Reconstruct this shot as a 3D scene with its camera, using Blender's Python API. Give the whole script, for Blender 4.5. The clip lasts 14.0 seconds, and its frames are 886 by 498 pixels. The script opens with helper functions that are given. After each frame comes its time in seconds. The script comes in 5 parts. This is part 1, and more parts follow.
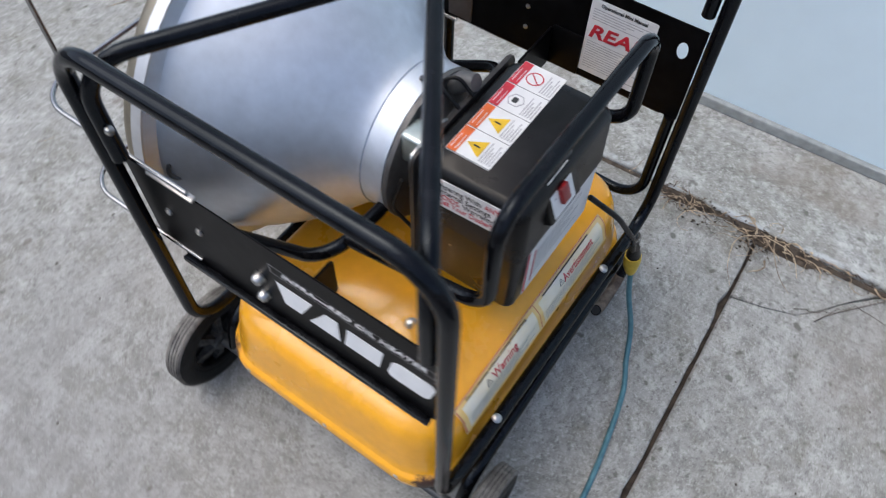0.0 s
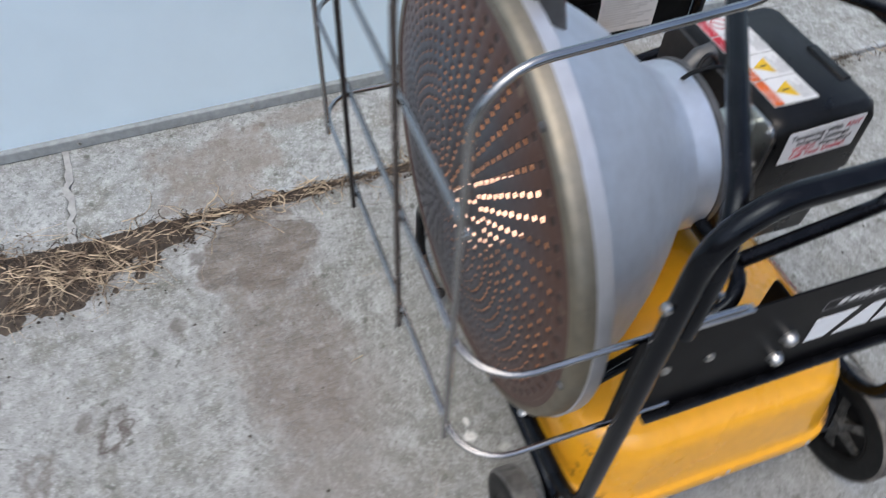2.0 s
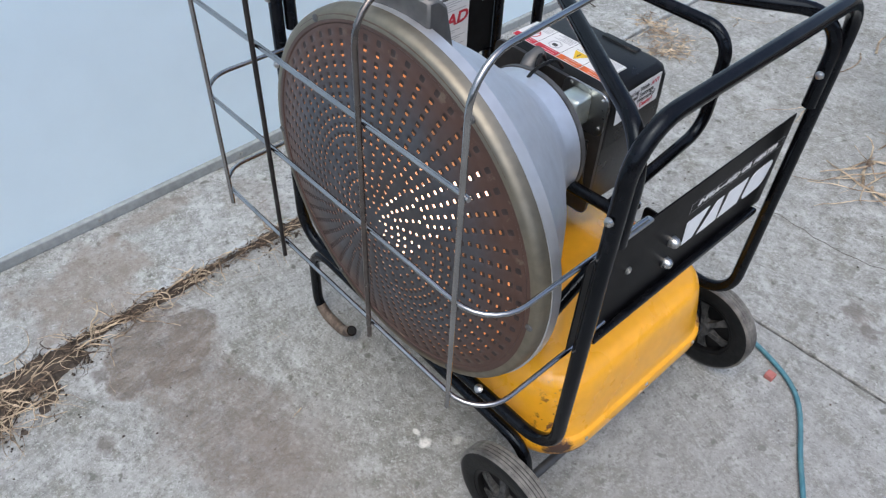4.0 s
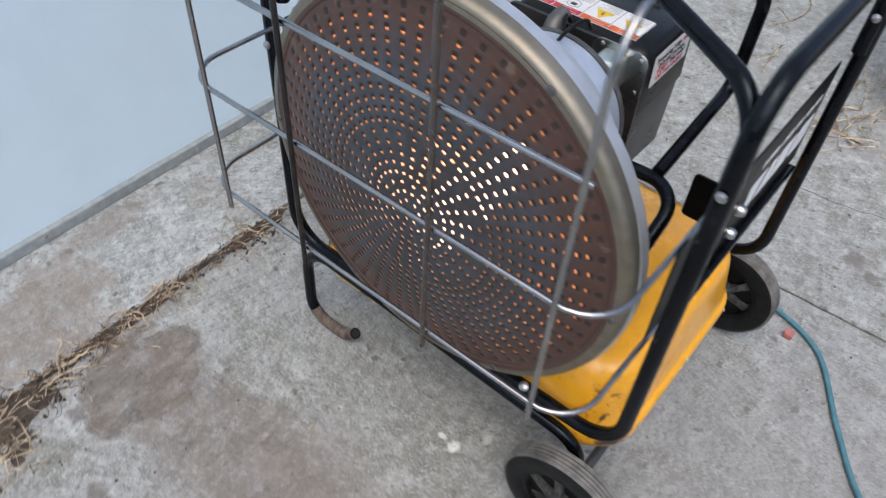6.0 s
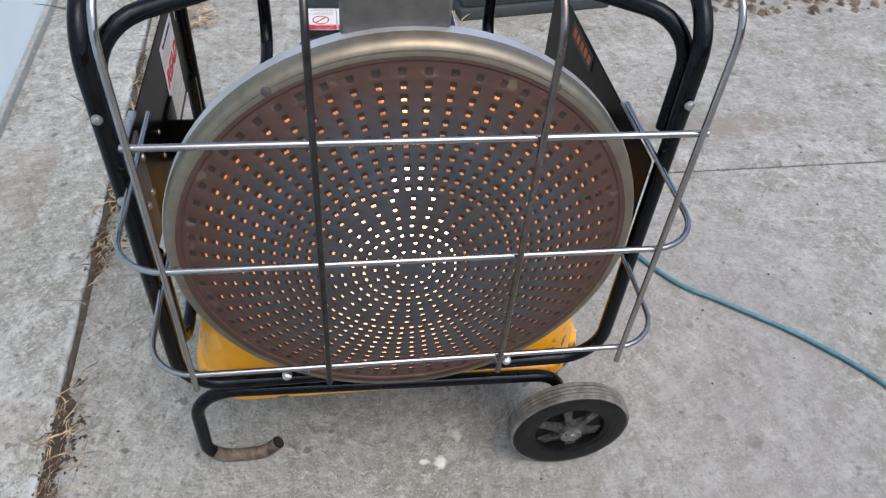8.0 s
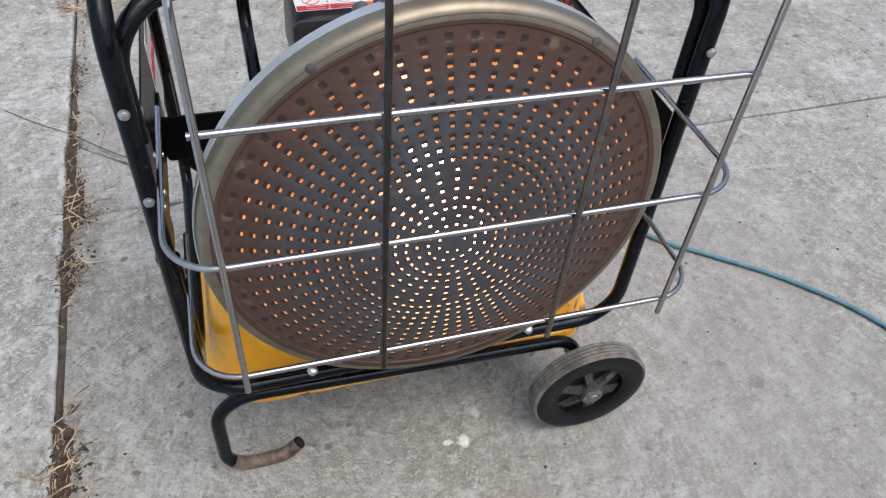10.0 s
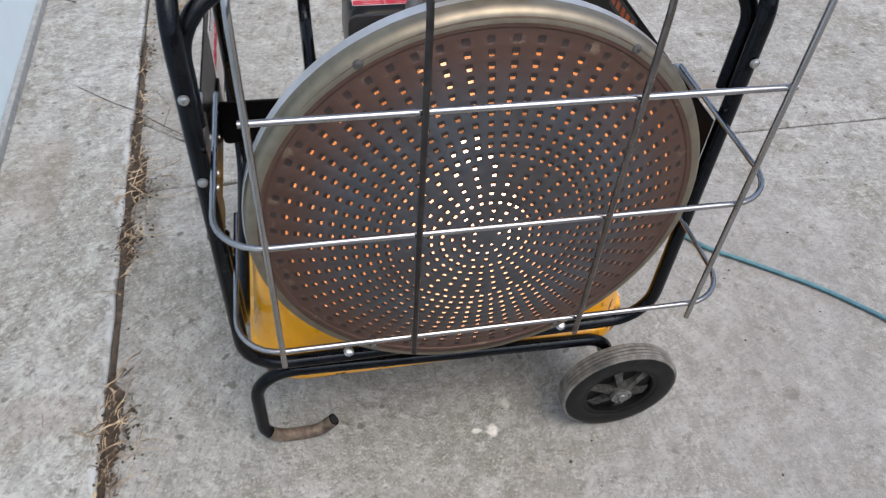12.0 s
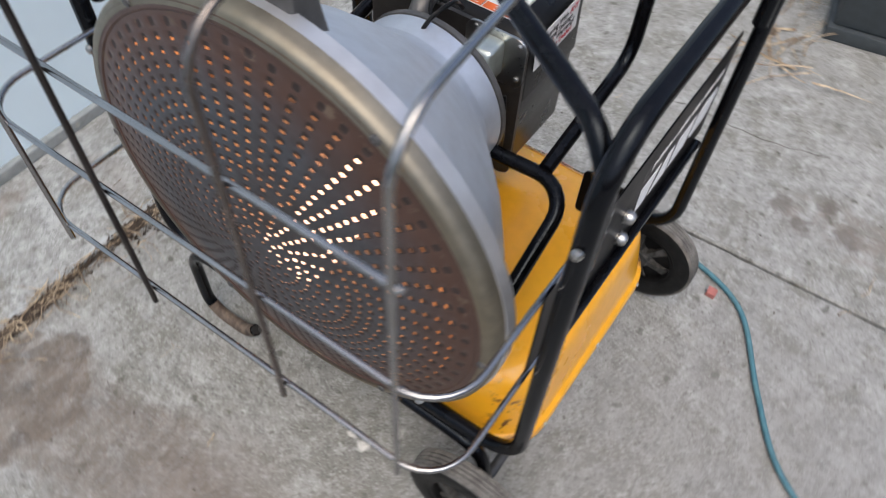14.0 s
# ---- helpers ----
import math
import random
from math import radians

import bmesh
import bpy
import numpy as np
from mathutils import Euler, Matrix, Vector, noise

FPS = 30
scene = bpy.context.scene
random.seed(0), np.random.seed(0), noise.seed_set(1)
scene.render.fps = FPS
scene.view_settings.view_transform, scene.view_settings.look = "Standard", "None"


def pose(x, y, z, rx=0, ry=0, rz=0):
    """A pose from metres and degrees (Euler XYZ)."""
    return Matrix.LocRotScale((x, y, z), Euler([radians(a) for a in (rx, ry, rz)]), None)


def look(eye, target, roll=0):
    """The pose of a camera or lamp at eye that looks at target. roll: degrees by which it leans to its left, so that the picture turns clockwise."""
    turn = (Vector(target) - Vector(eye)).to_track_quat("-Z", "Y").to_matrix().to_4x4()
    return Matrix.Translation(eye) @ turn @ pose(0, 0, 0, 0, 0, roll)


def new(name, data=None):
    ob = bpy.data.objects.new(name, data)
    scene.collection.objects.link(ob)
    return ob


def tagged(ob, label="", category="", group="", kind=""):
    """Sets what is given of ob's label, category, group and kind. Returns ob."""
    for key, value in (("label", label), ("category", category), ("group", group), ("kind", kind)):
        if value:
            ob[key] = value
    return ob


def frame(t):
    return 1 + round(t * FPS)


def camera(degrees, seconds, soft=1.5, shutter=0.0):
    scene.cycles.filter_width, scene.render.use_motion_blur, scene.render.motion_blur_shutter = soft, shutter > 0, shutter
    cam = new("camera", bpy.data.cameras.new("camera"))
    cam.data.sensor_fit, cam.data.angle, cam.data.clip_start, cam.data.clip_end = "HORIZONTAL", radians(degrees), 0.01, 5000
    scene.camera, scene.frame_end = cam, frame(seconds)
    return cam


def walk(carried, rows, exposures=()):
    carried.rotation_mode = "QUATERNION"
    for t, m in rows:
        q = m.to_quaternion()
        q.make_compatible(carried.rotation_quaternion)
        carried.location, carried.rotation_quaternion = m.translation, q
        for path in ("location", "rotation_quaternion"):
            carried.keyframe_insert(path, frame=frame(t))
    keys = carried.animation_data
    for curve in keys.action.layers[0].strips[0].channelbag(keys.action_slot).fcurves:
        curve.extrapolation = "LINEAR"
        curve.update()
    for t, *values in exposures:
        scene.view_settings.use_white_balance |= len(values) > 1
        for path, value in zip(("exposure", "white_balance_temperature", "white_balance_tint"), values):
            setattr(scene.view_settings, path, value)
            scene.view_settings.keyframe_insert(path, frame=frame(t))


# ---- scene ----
cam = camera(61.6, 14.0, 1.2, 0.5)
PATH = [
    (0, (0.538, 0.38, 1.222), (-0.386, -0.23, -0.443), 1.9),
    (0.3, (0.617, 0.268, 1.224), (-0.443, -0.2, -0.406), 4.3),
    (0.5, (0.648, 0.172, 1.196), (-0.510, -0.250, -0.379), 2.7),
    (0.6, (0.643, 0.113, 1.218), (-0.518, -0.24, -0.373), 3.0),
    (0.9, (0.671, -0.018, 1.241), (-0.546, -0.204, -0.336), 2.3),
    (1, (0.683, -0.073, 1.245), (-0.541, -0.164, -0.335), 3.4),
    (1.4, (0.711, -0.254, 1.246), (-0.522, -0.01, -0.309), 5.2),
    (1.5, (0.701, -0.291, 1.228), (-0.539, 0.017, -0.311), 4.9),
    (2, (0.534, -0.492, 1.112), (-0.625, -0.016, -0.448), 3.3),
    (2.5, (0.549, -0.641, 1.13), (-0.558, -0.056, -0.429), 1.7),
    (3, (0.568, -0.704, 1.129), (-0.492, 0.052, -0.389), 2.9),
    (3.5, (0.566, -0.711, 1.144), (-0.476, 0.192, -0.305), 2.8),
    (3.7, (0.577, -0.704, 1.148), (-0.458, 0.26, -0.266), 3.1),
    (5.8, (0.478, -0.751, 1.101), (-0.409, 0.33, -0.329), 4.9),
    (5.9, (0.444, -0.752, 1.092), (-0.411, 0.347, -0.344), 4.2),
    (6, (0.407, -0.743, 1.082), (-0.418, 0.364, -0.365), 4.1),
    (6.5, (0.243, -0.739, 1.082), (-0.312, 0.494, -0.392), 3.8),
    (7, (0.112, -0.811, 1.092), (-0.045, 0.565, -0.35), 4.9),
    (7.2, (0.069, -0.841, 1.096), (0.033, 0.553, -0.337), 4.8),
    (9.3, (-0.185, -0.808, 1.073), (0.281, 0.549, -0.32), 5.9),
    (9.5, (-0.193, -0.805, 1.067), (0.286, 0.536, -0.338), 5.6),
    (10, (-0.189, -0.812, 1.063), (0.29, 0.516, -0.354), 5.3),
    (10.5, (-0.189, -0.817, 1.066), (0.28, 0.508, -0.357), 5.1),
    (11, (-0.189, -0.816, 1.072), (0.263, 0.511, -0.355), 5.1),
    (11.5, (-0.179, -0.824, 1.082), (0.23, 0.512, -0.349), 4.9),
    (12, (-0.178, -0.835, 1.086), (0.165, 0.508, -0.356), 4.7),
    (12.5, (-0.106, -0.871, 1.123), (0.115, 0.48, -0.335), 4.0),
    (13, (0.146, -0.873, 1.139), (0.062, 0.473, -0.338), 1.4),
    (13.5, (0.279, -0.744, 1.115), (-0.091, 0.481, -0.422), 1.4),
    (14, (0.397, -0.549, 1.11), (-0.232, 0.451, -0.504), 3.8),
]
EXPOSURE = [(0, -0.03, 6480, 10), (1, -0.16, 6450, 10), (1.5, -0.2, 6450, 10), (2.5, -0.03, 6350, 9), (3.7, -0.02, 6320, 9), (6, -0.06, 6450, 10), (7.2, 0.0, 6600, 10), (9.5, 0.09, 6800, 11), (12, 0.06, 6800, 11), (13, -0.08, 6800, 11), (14, -0.09, 6800, 11)]
walk(cam, [(t, look(eye, target, roll)) for t, eye, target, roll in PATH], EXPOSURE)

# ---- world and light: open shade under a bright cloudy sky ----
world = bpy.data.worlds.new("sky")
scene.world = world
world.use_nodes = True
wn, wl = world.node_tree.nodes, world.node_tree.links
sky = wn.new("ShaderNodeTexSky")
sky.sky_type, sky.sun_disc = "NISHITA", False
sky.sun_elevation, sky.sun_rotation = radians(68), radians(150)
sky.air_density, sky.dust_density, sky.ozone_density = 1.0, 4.0, 1.0
wl.new(sky.outputs[0], wn["Background"].inputs[0])
wn["Background"].inputs[1].default_value = 0.243
sun_data = bpy.data.lights.new("sun", "SUN")
sun_data.energy, sun_data.angle, sun_data.color = 1.15, radians(60), (0.98, 1.0, 0.975)
sun = new("sun", sun_data)
sun.matrix_world = look((1.3, -1.75, 3.4), (0, 0, 0))


# ---- materials ----
def material(name, colour, rough=0.5, metal=0.0, other=None, scale=8.0, spread=0.5, fine=60.0, fine_amount=0.15, bump=0.0, bump_scale=200.0, rough_spread=0.1, coat=0.0, spec=0.5):
    """A surface that varies at two scales: other is mixed in by a broad noise, a fine noise shifts the value."""
    m = bpy.data.materials.new(name)
    m.use_nodes = True
    n, l = m.node_tree.nodes, m.node_tree.links
    b = n["Principled BSDF"]
    b.inputs["Metallic"].default_value = metal
    b.inputs["Specular IOR Level"].default_value = spec
    if coat:
        b.inputs["Coat Weight"].default_value = coat
        b.inputs["Coat Roughness"].default_value = 0.08
    tc = n.new("ShaderNodeTexCoord")
    broad = n.new("ShaderNodeTexNoise")
    broad.inputs["Scale"].default_value, broad.inputs["Detail"].default_value, broad.inputs["Roughness"].default_value = scale, 6, 0.6
    l.new(tc.outputs["Object"], broad.inputs["Vector"])
    ramp = n.new("ShaderNodeMapRange")
    ramp.inputs[1].default_value, ramp.inputs[2].default_value = 0.5 - 0.5 * (1.01 - spread), 0.5 + 0.5 * (1.01 - spread)
    l.new(broad.outputs[0], ramp.inputs[0])
    mix = n.new("ShaderNodeMix")
    mix.data_type = "RGBA"
    mix.inputs[6].default_value = (*colour, 1)
    mix.inputs[7].default_value = (*(other or [c * 0.75 for c in colour]), 1)
    l.new(ramp.outputs[0], mix.inputs[0])
    small = n.new("ShaderNodeTexNoise")
    small.inputs["Scale"].default_value, small.inputs["Detail"].default_value = fine, 4
    l.new(tc.outputs["Object"], small.inputs["Vector"])
    shift = n.new("ShaderNodeMapRange")
    shift.inputs[3].default_value, shift.inputs[4].default_value = 1 - fine_amount * 1.6, 1 + fine_amount * 1.6
    shift.inputs[1].default_value, shift.inputs[2].default_value = 0.2, 0.8
    l.new(small.outputs[0], shift.inputs[0])
    hsv = n.new("ShaderNodeHueSaturation")
    l.new(shift.outputs[0], hsv.inputs["Value"])
    l.new(mix.outputs[2], hsv.inputs["Color"])
    l.new(hsv.outputs[0], b.inputs["Base Color"])
    rr = n.new("ShaderNodeMapRange")
    rr.inputs[3].default_value, rr.inputs[4].default_value = max(rough - rough_spread, 0.03), min(rough + rough_spread, 1)
    l.new(broad.outputs[0], rr.inputs[0])
    l.new(rr.outputs[0], b.inputs["Roughness"])
    if bump:
        bn = n.new("ShaderNodeTexNoise")
        bn.inputs["Scale"].default_value, bn.inputs["Detail"].default_value = bump_scale, 5
        l.new(tc.outputs["Object"], bn.inputs["Vector"])
        bp = n.new("ShaderNodeBump")
        bp.inputs["Strength"].default_value, bp.inputs["Distance"].default_value = bump, 0.002
        l.new(bn.outputs[0], bp.inputs["Height"])
        l.new(bp.outputs[0], b.inputs["Normal"])
    m["hsv"] = hsv.name
    return m


def layer(m, mask, colour, rough=None):
    """Lays a colour over a material where the mask socket is one."""
    n, l = m.node_tree.nodes, m.node_tree.links
    b = n["Principled BSDF"]
    under = b.inputs["Base Color"].links[0].from_socket
    mix = n.new("ShaderNodeMix")
    mix.data_type = "RGBA"
    mix.inputs[7].default_value = (*colour, 1)
    l.new(under, mix.inputs[6])
    l.new(mask, mix.inputs[0])
    l.new(mix.outputs[2], b.inputs["Base Color"])
    if rough is not None:
        was = b.inputs["Roughness"].links[0].from_socket
        rm = n.new("ShaderNodeMix")
        rm.inputs[3].default_value = rough
        l.new(was, rm.inputs[2])
        l.new(mask, rm.inputs[0])
        l.new(rm.outputs[0], b.inputs["Roughness"])


def math_node(m, op, a, b=None, clamp=False):
    n, l = m.node_tree.nodes, m.node_tree.links
    k = n.new("ShaderNodeMath")
    k.operation, k.use_clamp = op, clamp
    for i, v in enumerate((a, b)):
        if v is None:
            continue
        if isinstance(v, (int, float)):
            k.inputs[i].default_value = v
        else:
            l.new(v, k.inputs[i])
    return k.outputs[0]


def noise_node(m, scale, detail=5, rough=0.6, stretch=(1, 1, 1)):
    n, l = m.node_tree.nodes, m.node_tree.links
    tc, mp, k = n.new("ShaderNodeTexCoord"), n.new("ShaderNodeMapping"), n.new("ShaderNodeTexNoise")
    mp.inputs["Scale"].default_value = stretch
    l.new(tc.outputs["Object"], mp.inputs[0])
    l.new(mp.outputs[0], k.inputs["Vector"])
    k.inputs["Scale"].default_value, k.inputs["Detail"].default_value, k.inputs["Roughness"].default_value = scale, detail, rough
    return k.outputs[0]


def place_axis(m, axis):
    n, l = m.node_tree.nodes, m.node_tree.links
    tc, sp = n.new("ShaderNodeTexCoord"), n.new("ShaderNodeSeparateXYZ")
    l.new(tc.outputs["Object"], sp.inputs[0])
    return sp.outputs[axis]


def ramp_node(m, value, lo, hi):
    n, l = m.node_tree.nodes, m.node_tree.links
    k = n.new("ShaderNodeMapRange")
    k.inputs[1].default_value, k.inputs[2].default_value = lo, hi
    l.new(value, k.inputs[0])
    return k.outputs[0]


def spot_mask(m, x, y, rx, ry, edge=0.35, warp=0.5, scale=9.0, inner=0.0):
    """One in an uneven patch on the ground round (x, y); inner leaves a hole in it."""
    dx = math_node(m, "DIVIDE", math_node(m, "SUBTRACT", place_axis(m, 0), x), rx)
    dy = math_node(m, "DIVIDE", math_node(m, "SUBTRACT", place_axis(m, 1), y), ry)
    d = math_node(m, "SQRT", math_node(m, "ADD", math_node(m, "MULTIPLY", dx, dx), math_node(m, "MULTIPLY", dy, dy)))
    w = math_node(m, "MULTIPLY", math_node(m, "SUBTRACT", noise_node(m, scale), 0.5), warp * 3)
    d = math_node(m, "ADD", d, w)
    out = ramp_node(m, d, 1 + edge, 1 - edge)
    out = math_node(m, "MULTIPLY", out, ramp_node(m, noise_node(m, 24, 8, 0.8), 0.3, 0.5))
    if inner:
        out = math_node(m, "MULTIPLY", out, ramp_node(m, d, inner - 0.15, inner + 0.15))
    return out


BLACK = material("black_gloss_paint", (0.002, 0.0022, 0.003), 0.08, spec=0.2, rough_spread=0.05, other=(0.007, 0.007, 0.008), scale=30, fine_amount=0.3, bump=0.03, bump_scale=300)
# blue put into the sheen in place of a bluer mirrored sky
BLACK.node_tree.nodes["Principled BSDF"].inputs["Specular Tint"].default_value = (0.72, 0.86, 1.0, 1)
BLACK_SHEET = material("black_sheet_paint", (0.0018, 0.0018, 0.0022), 0.34, spec=0.06, other=(0.005, 0.005, 0.0055), scale=20, fine_amount=0.3, bump=0.05, bump_scale=500)
BLACK_PLASTIC = material("black_plastic", (0.004, 0.004, 0.0044), 0.3, spec=0.22, other=(0.012, 0.012, 0.012), scale=25, bump=0.08, bump_scale=900)
CHROME = material("chromed_wire", (0.46, 0.46, 0.465), 0.15, 1.0, other=(0.28, 0.275, 0.27), scale=30, fine_amount=0.1)
DARK_WIRE = material("heat_blackened_wire", (0.075, 0.068, 0.065), 0.32, 0.85, other=(0.03, 0.028, 0.028), scale=20, fine_amount=0.2)
BROWN_WIRE = material("heat_browned_wire", (0.24, 0.215, 0.2), 0.28, 1.0, other=(0.12, 0.1, 0.09), scale=14, fine_amount=0.2)
VALVE = material("pale_zinc_box", (0.62, 0.68, 0.64), 0.3, 0.85, other=(0.5, 0.55, 0.51), scale=30)
STEEL = material("zinc_plated_steel", (0.6, 0.6, 0.58), 0.3, 1.0, other=(0.35, 0.34, 0.33), scale=60)
DULL = material("dull_grey_hub_metal", (0.3, 0.31, 0.3), 0.45, 0.7, other=(0.12, 0.125, 0.12), scale=90, spread=0.6, fine_amount=0.3)
ALU = material("brushed_aluminium", (0.66, 0.71, 0.78), 0.5, 0.8, other=(0.59, 0.64, 0.71), scale=5, fine_amount=0.05, bump=0.03, bump_scale=350)
BAND = material("bare_metal_band", (0.66, 0.68, 0.71), 0.45, 0.8, other=(0.52, 0.53, 0.55), scale=30, fine_amount=0.1, bump=0.1, bump_scale=200)
TINTED = material("heat_tinted_rim", (0.31, 0.265, 0.19), 0.5, 1.0, other=(0.25, 0.235, 0.2), scale=7, fine_amount=0.12)
DARK_PLATE = material("grey_brown_casting", (0.05, 0.044, 0.041), 0.45, 0.4, other=(0.035, 0.032, 0.03), scale=20, bump=0.1)
# dark brown that puts the shade of the shallow dents into their colour
DENT_SHADE = material("shaded_dents", (0.03, 0.022, 0.02), 0.6, 0.3, other=(0.055, 0.035, 0.03), scale=40)
PLATE = material("scorched_steel_plate", (0.098, 0.112, 0.136), 0.5, 0.6, other=(0.085, 0.077, 0.075), scale=10, fine_amount=0.15, bump=0.08, bump_scale=150)
YELLOW = material("yellow_enamel", (0.88, 0.41, 0.02), 0.28, other=(0.82, 0.37, 0.018), scale=4, fine_amount=0.04, bump=0.02, bump_scale=120, coat=0.3)
RUBBER = material("black_rubber_tyre", (0.007, 0.0078, 0.0082), 0.5, spec=0.16, other=(0.014, 0.0145, 0.0145), scale=22, spread=0.6, fine_amount=0.3, bump=0.2, bump_scale=200)
TREAD = material("dusty_tread", (0.2, 0.19, 0.175), 0.85, other=(0.07, 0.067, 0.062), scale=16, spread=0.6, fine_amount=0.35, bump=0.25, bump_scale=200)
DUSTY = material("dusty_plastic_spokes", (0.085, 0.084, 0.08), 0.6, spec=0.25, other=(0.02, 0.02, 0.02), scale=70, spread=0.7, fine_amount=0.35)
RIM = material("black_plastic_rim", (0.005, 0.005, 0.0055), 0.4, spec=0.15, other=(0.01, 0.01, 0.01), scale=40)
WHITE = material("white_label", (0.72, 0.72, 0.72), 0.45, other=(0.66, 0.66, 0.65), scale=14, fine_amount=0.04)
GREY_INK = material("grey_print", (0.42, 0.42, 0.43), 0.5)
BLACK_INK = material("black_print", (0.02, 0.02, 0.02), 0.5)
RED_INK = material("red_print", (0.55, 0.02, 0.04), 0.5)
ORANGE_INK = material("orange_print", (0.7, 0.13, 0.02), 0.5)
CREAM = material("yellowed_label_film", (0.8, 0.66, 0.36), 0.35, other=(0.78, 0.5, 0.12), scale=16, spread=0.6, fine_amount=0.03)
LABEL_WHITE = material("off_white_label_film", (0.76, 0.75, 0.68), 0.35, other=(0.8, 0.7, 0.45), scale=14, spread=0.55, fine_amount=0.03)
YELLOW_INK = material("yellow_print", (0.8, 0.5, 0.02), 0.5)
RED_PLASTIC = material("red_switch", (0.28, 0.012, 0.015), 0.35)
TEAL = material("teal_cable_jacket", (0.042, 0.155, 0.21), 0.5, other=(0.085, 0.2, 0.23), scale=30)
PLUG_YELLOW = material("yellow_plug", (0.62, 0.43, 0.04), 0.5)
CARBON = material("grey_cast_metal", (0.16, 0.155, 0.15), 0.5, 0.6, other=(0.1, 0.1, 0.1), scale=25, bump=0.1)
DARK_CAST = material("dark_cast_metal", (0.09, 0.095, 0.1), 0.45, 0.5, other=(0.06, 0.062, 0.066), scale=20)
BROWN = material("bare_rusty_foot", (0.24, 0.185, 0.14), 0.65, 0.3, other=(0.07, 0.05, 0.04), scale=45, spread=0.7, fine_amount=0.3, bump=0.15)
WALL = material("white_wall_panel", (0.72, 0.86, 0.945), 0.4, other=(0.68, 0.83, 0.92), scale=1.2, fine=9, fine_amount=0.02)
TRIM = material("grey_sill", (0.32, 0.345, 0.35), 0.6, other=(0.26, 0.28, 0.28), scale=6, bump=0.1)
STRAW = material("dry_grass", (0.57, 0.46, 0.32), 0.8, other=(0.15, 0.105, 0.07), scale=28, spread=0.8)
SOIL = material("dirt", (0.04, 0.031, 0.024), 0.95, other=(0.085, 0.066, 0.05), scale=30, fine_amount=0.4, bump=0.8, bump_scale=140)
DARK_GREY = material("dark_grey_plastic", (0.032, 0.042, 0.048), 0.6, other=(0.046, 0.056, 0.062), scale=9, bump=0.2, bump_scale=60)
GREEN_HOSE = material("green_hose", (0.02, 0.1, 0.05), 0.5)
PINK = material("red_brick_chip", (0.45, 0.16, 0.14), 0.8)

# heat discolouring of the perforated plate: brown ring outside
_r = math_node(PLATE, "SQRT", math_node(PLATE, "ADD", math_node(PLATE, "POWER", place_axis(PLATE, 0), 2), math_node(PLATE, "POWER", place_axis(PLATE, 2), 2)))
_w = math_node(PLATE, "ADD", _r, math_node(PLATE, "MULTIPLY", math_node(PLATE, "SUBTRACT", noise_node(PLATE, 14), 0.5), 0.05))
layer(PLATE, math_node(PLATE, "MULTIPLY", ramp_node(PLATE, _w, 0.16, 0.22), 0.9), (0.125, 0.068, 0.05), 0.42)
layer(PLATE, math_node(PLATE, "MULTIPLY", ramp_node(PLATE, _w, 0.248, 0.258), 0.7), (0.22, 0.16, 0.105), 0.35)

layer(PLATE, math_node(PLATE, "MULTIPLY", ramp_node(PLATE, noise_node(PLATE, 16, 7, 0.75), 0.52, 0.64), 0.3), (0.085, 0.052, 0.04), 0.5)
_edge = math_node(PLATE, "MULTIPLY", ramp_node(PLATE, _w, 0.226, 0.232), ramp_node(PLATE, _w, 0.246, 0.24))
layer(PLATE, math_node(PLATE, "MULTIPLY", _edge, ramp_node(PLATE, noise_node(PLATE, 30, 6, 0.75), 0.57, 0.61)), (0.2, 0.145, 0.105), 0.6)

# rust along the tank's lower edge
_z = math_node(YELLOW, "ADD", place_axis(YELLOW, 2), math_node(YELLOW, "MULTIPLY", math_node(YELLOW, "SUBTRACT", noise_node(YELLOW, 22, 8, 0.7), 0.5), 0.05))
layer(YELLOW, ramp_node(YELLOW, _z, 0.146, 0.141), (0.09, 0.035, 0.015), 0.8)


# rust eating in at the tank's lower corners
for _cx, _cy, _rr in ((0.297, -0.168, 0.02), (0.297, 0.212, 0.026), (-0.27, -0.175, 0.018)):
    _q = [math_node(YELLOW, "POWER", math_node(YELLOW, "SUBTRACT", place_axis(YELLOW, a), v), 2) for a, v in ((0, _cx), (1, _cy), (2, 0.16))]
    _d = math_node(YELLOW, "SQRT", math_node(YELLOW, "ADD", math_node(YELLOW, "ADD", _q[0], _q[1]), _q[2]))
    _d = math_node(YELLOW, "ADD", _d, math_node(YELLOW, "MULTIPLY", math_node(YELLOW, "SUBTRACT", noise_node(YELLOW, 38, 8, 0.75), 0.5), 0.06))
    layer(YELLOW, ramp_node(YELLOW, _d, _rr + 0.006, _rr - 0.004), (0.06, 0.028, 0.016), 0.85)
layer(YELLOW, math_node(YELLOW, "MULTIPLY", spot_mask(YELLOW, 0.268, -0.172, 0.026, 0.022, 0.4, 0.7, 20), ramp_node(YELLOW, noise_node(YELLOW, 70, 4, 0.6), 0.55, 0.62)), (0.13, 0.05, 0.018), 0.8)
layer(YELLOW, ramp_node(YELLOW, noise_node(YELLOW, 33, 2, 0.4), 0.765, 0.775), (0.12, 0.05, 0.02), 0.8)


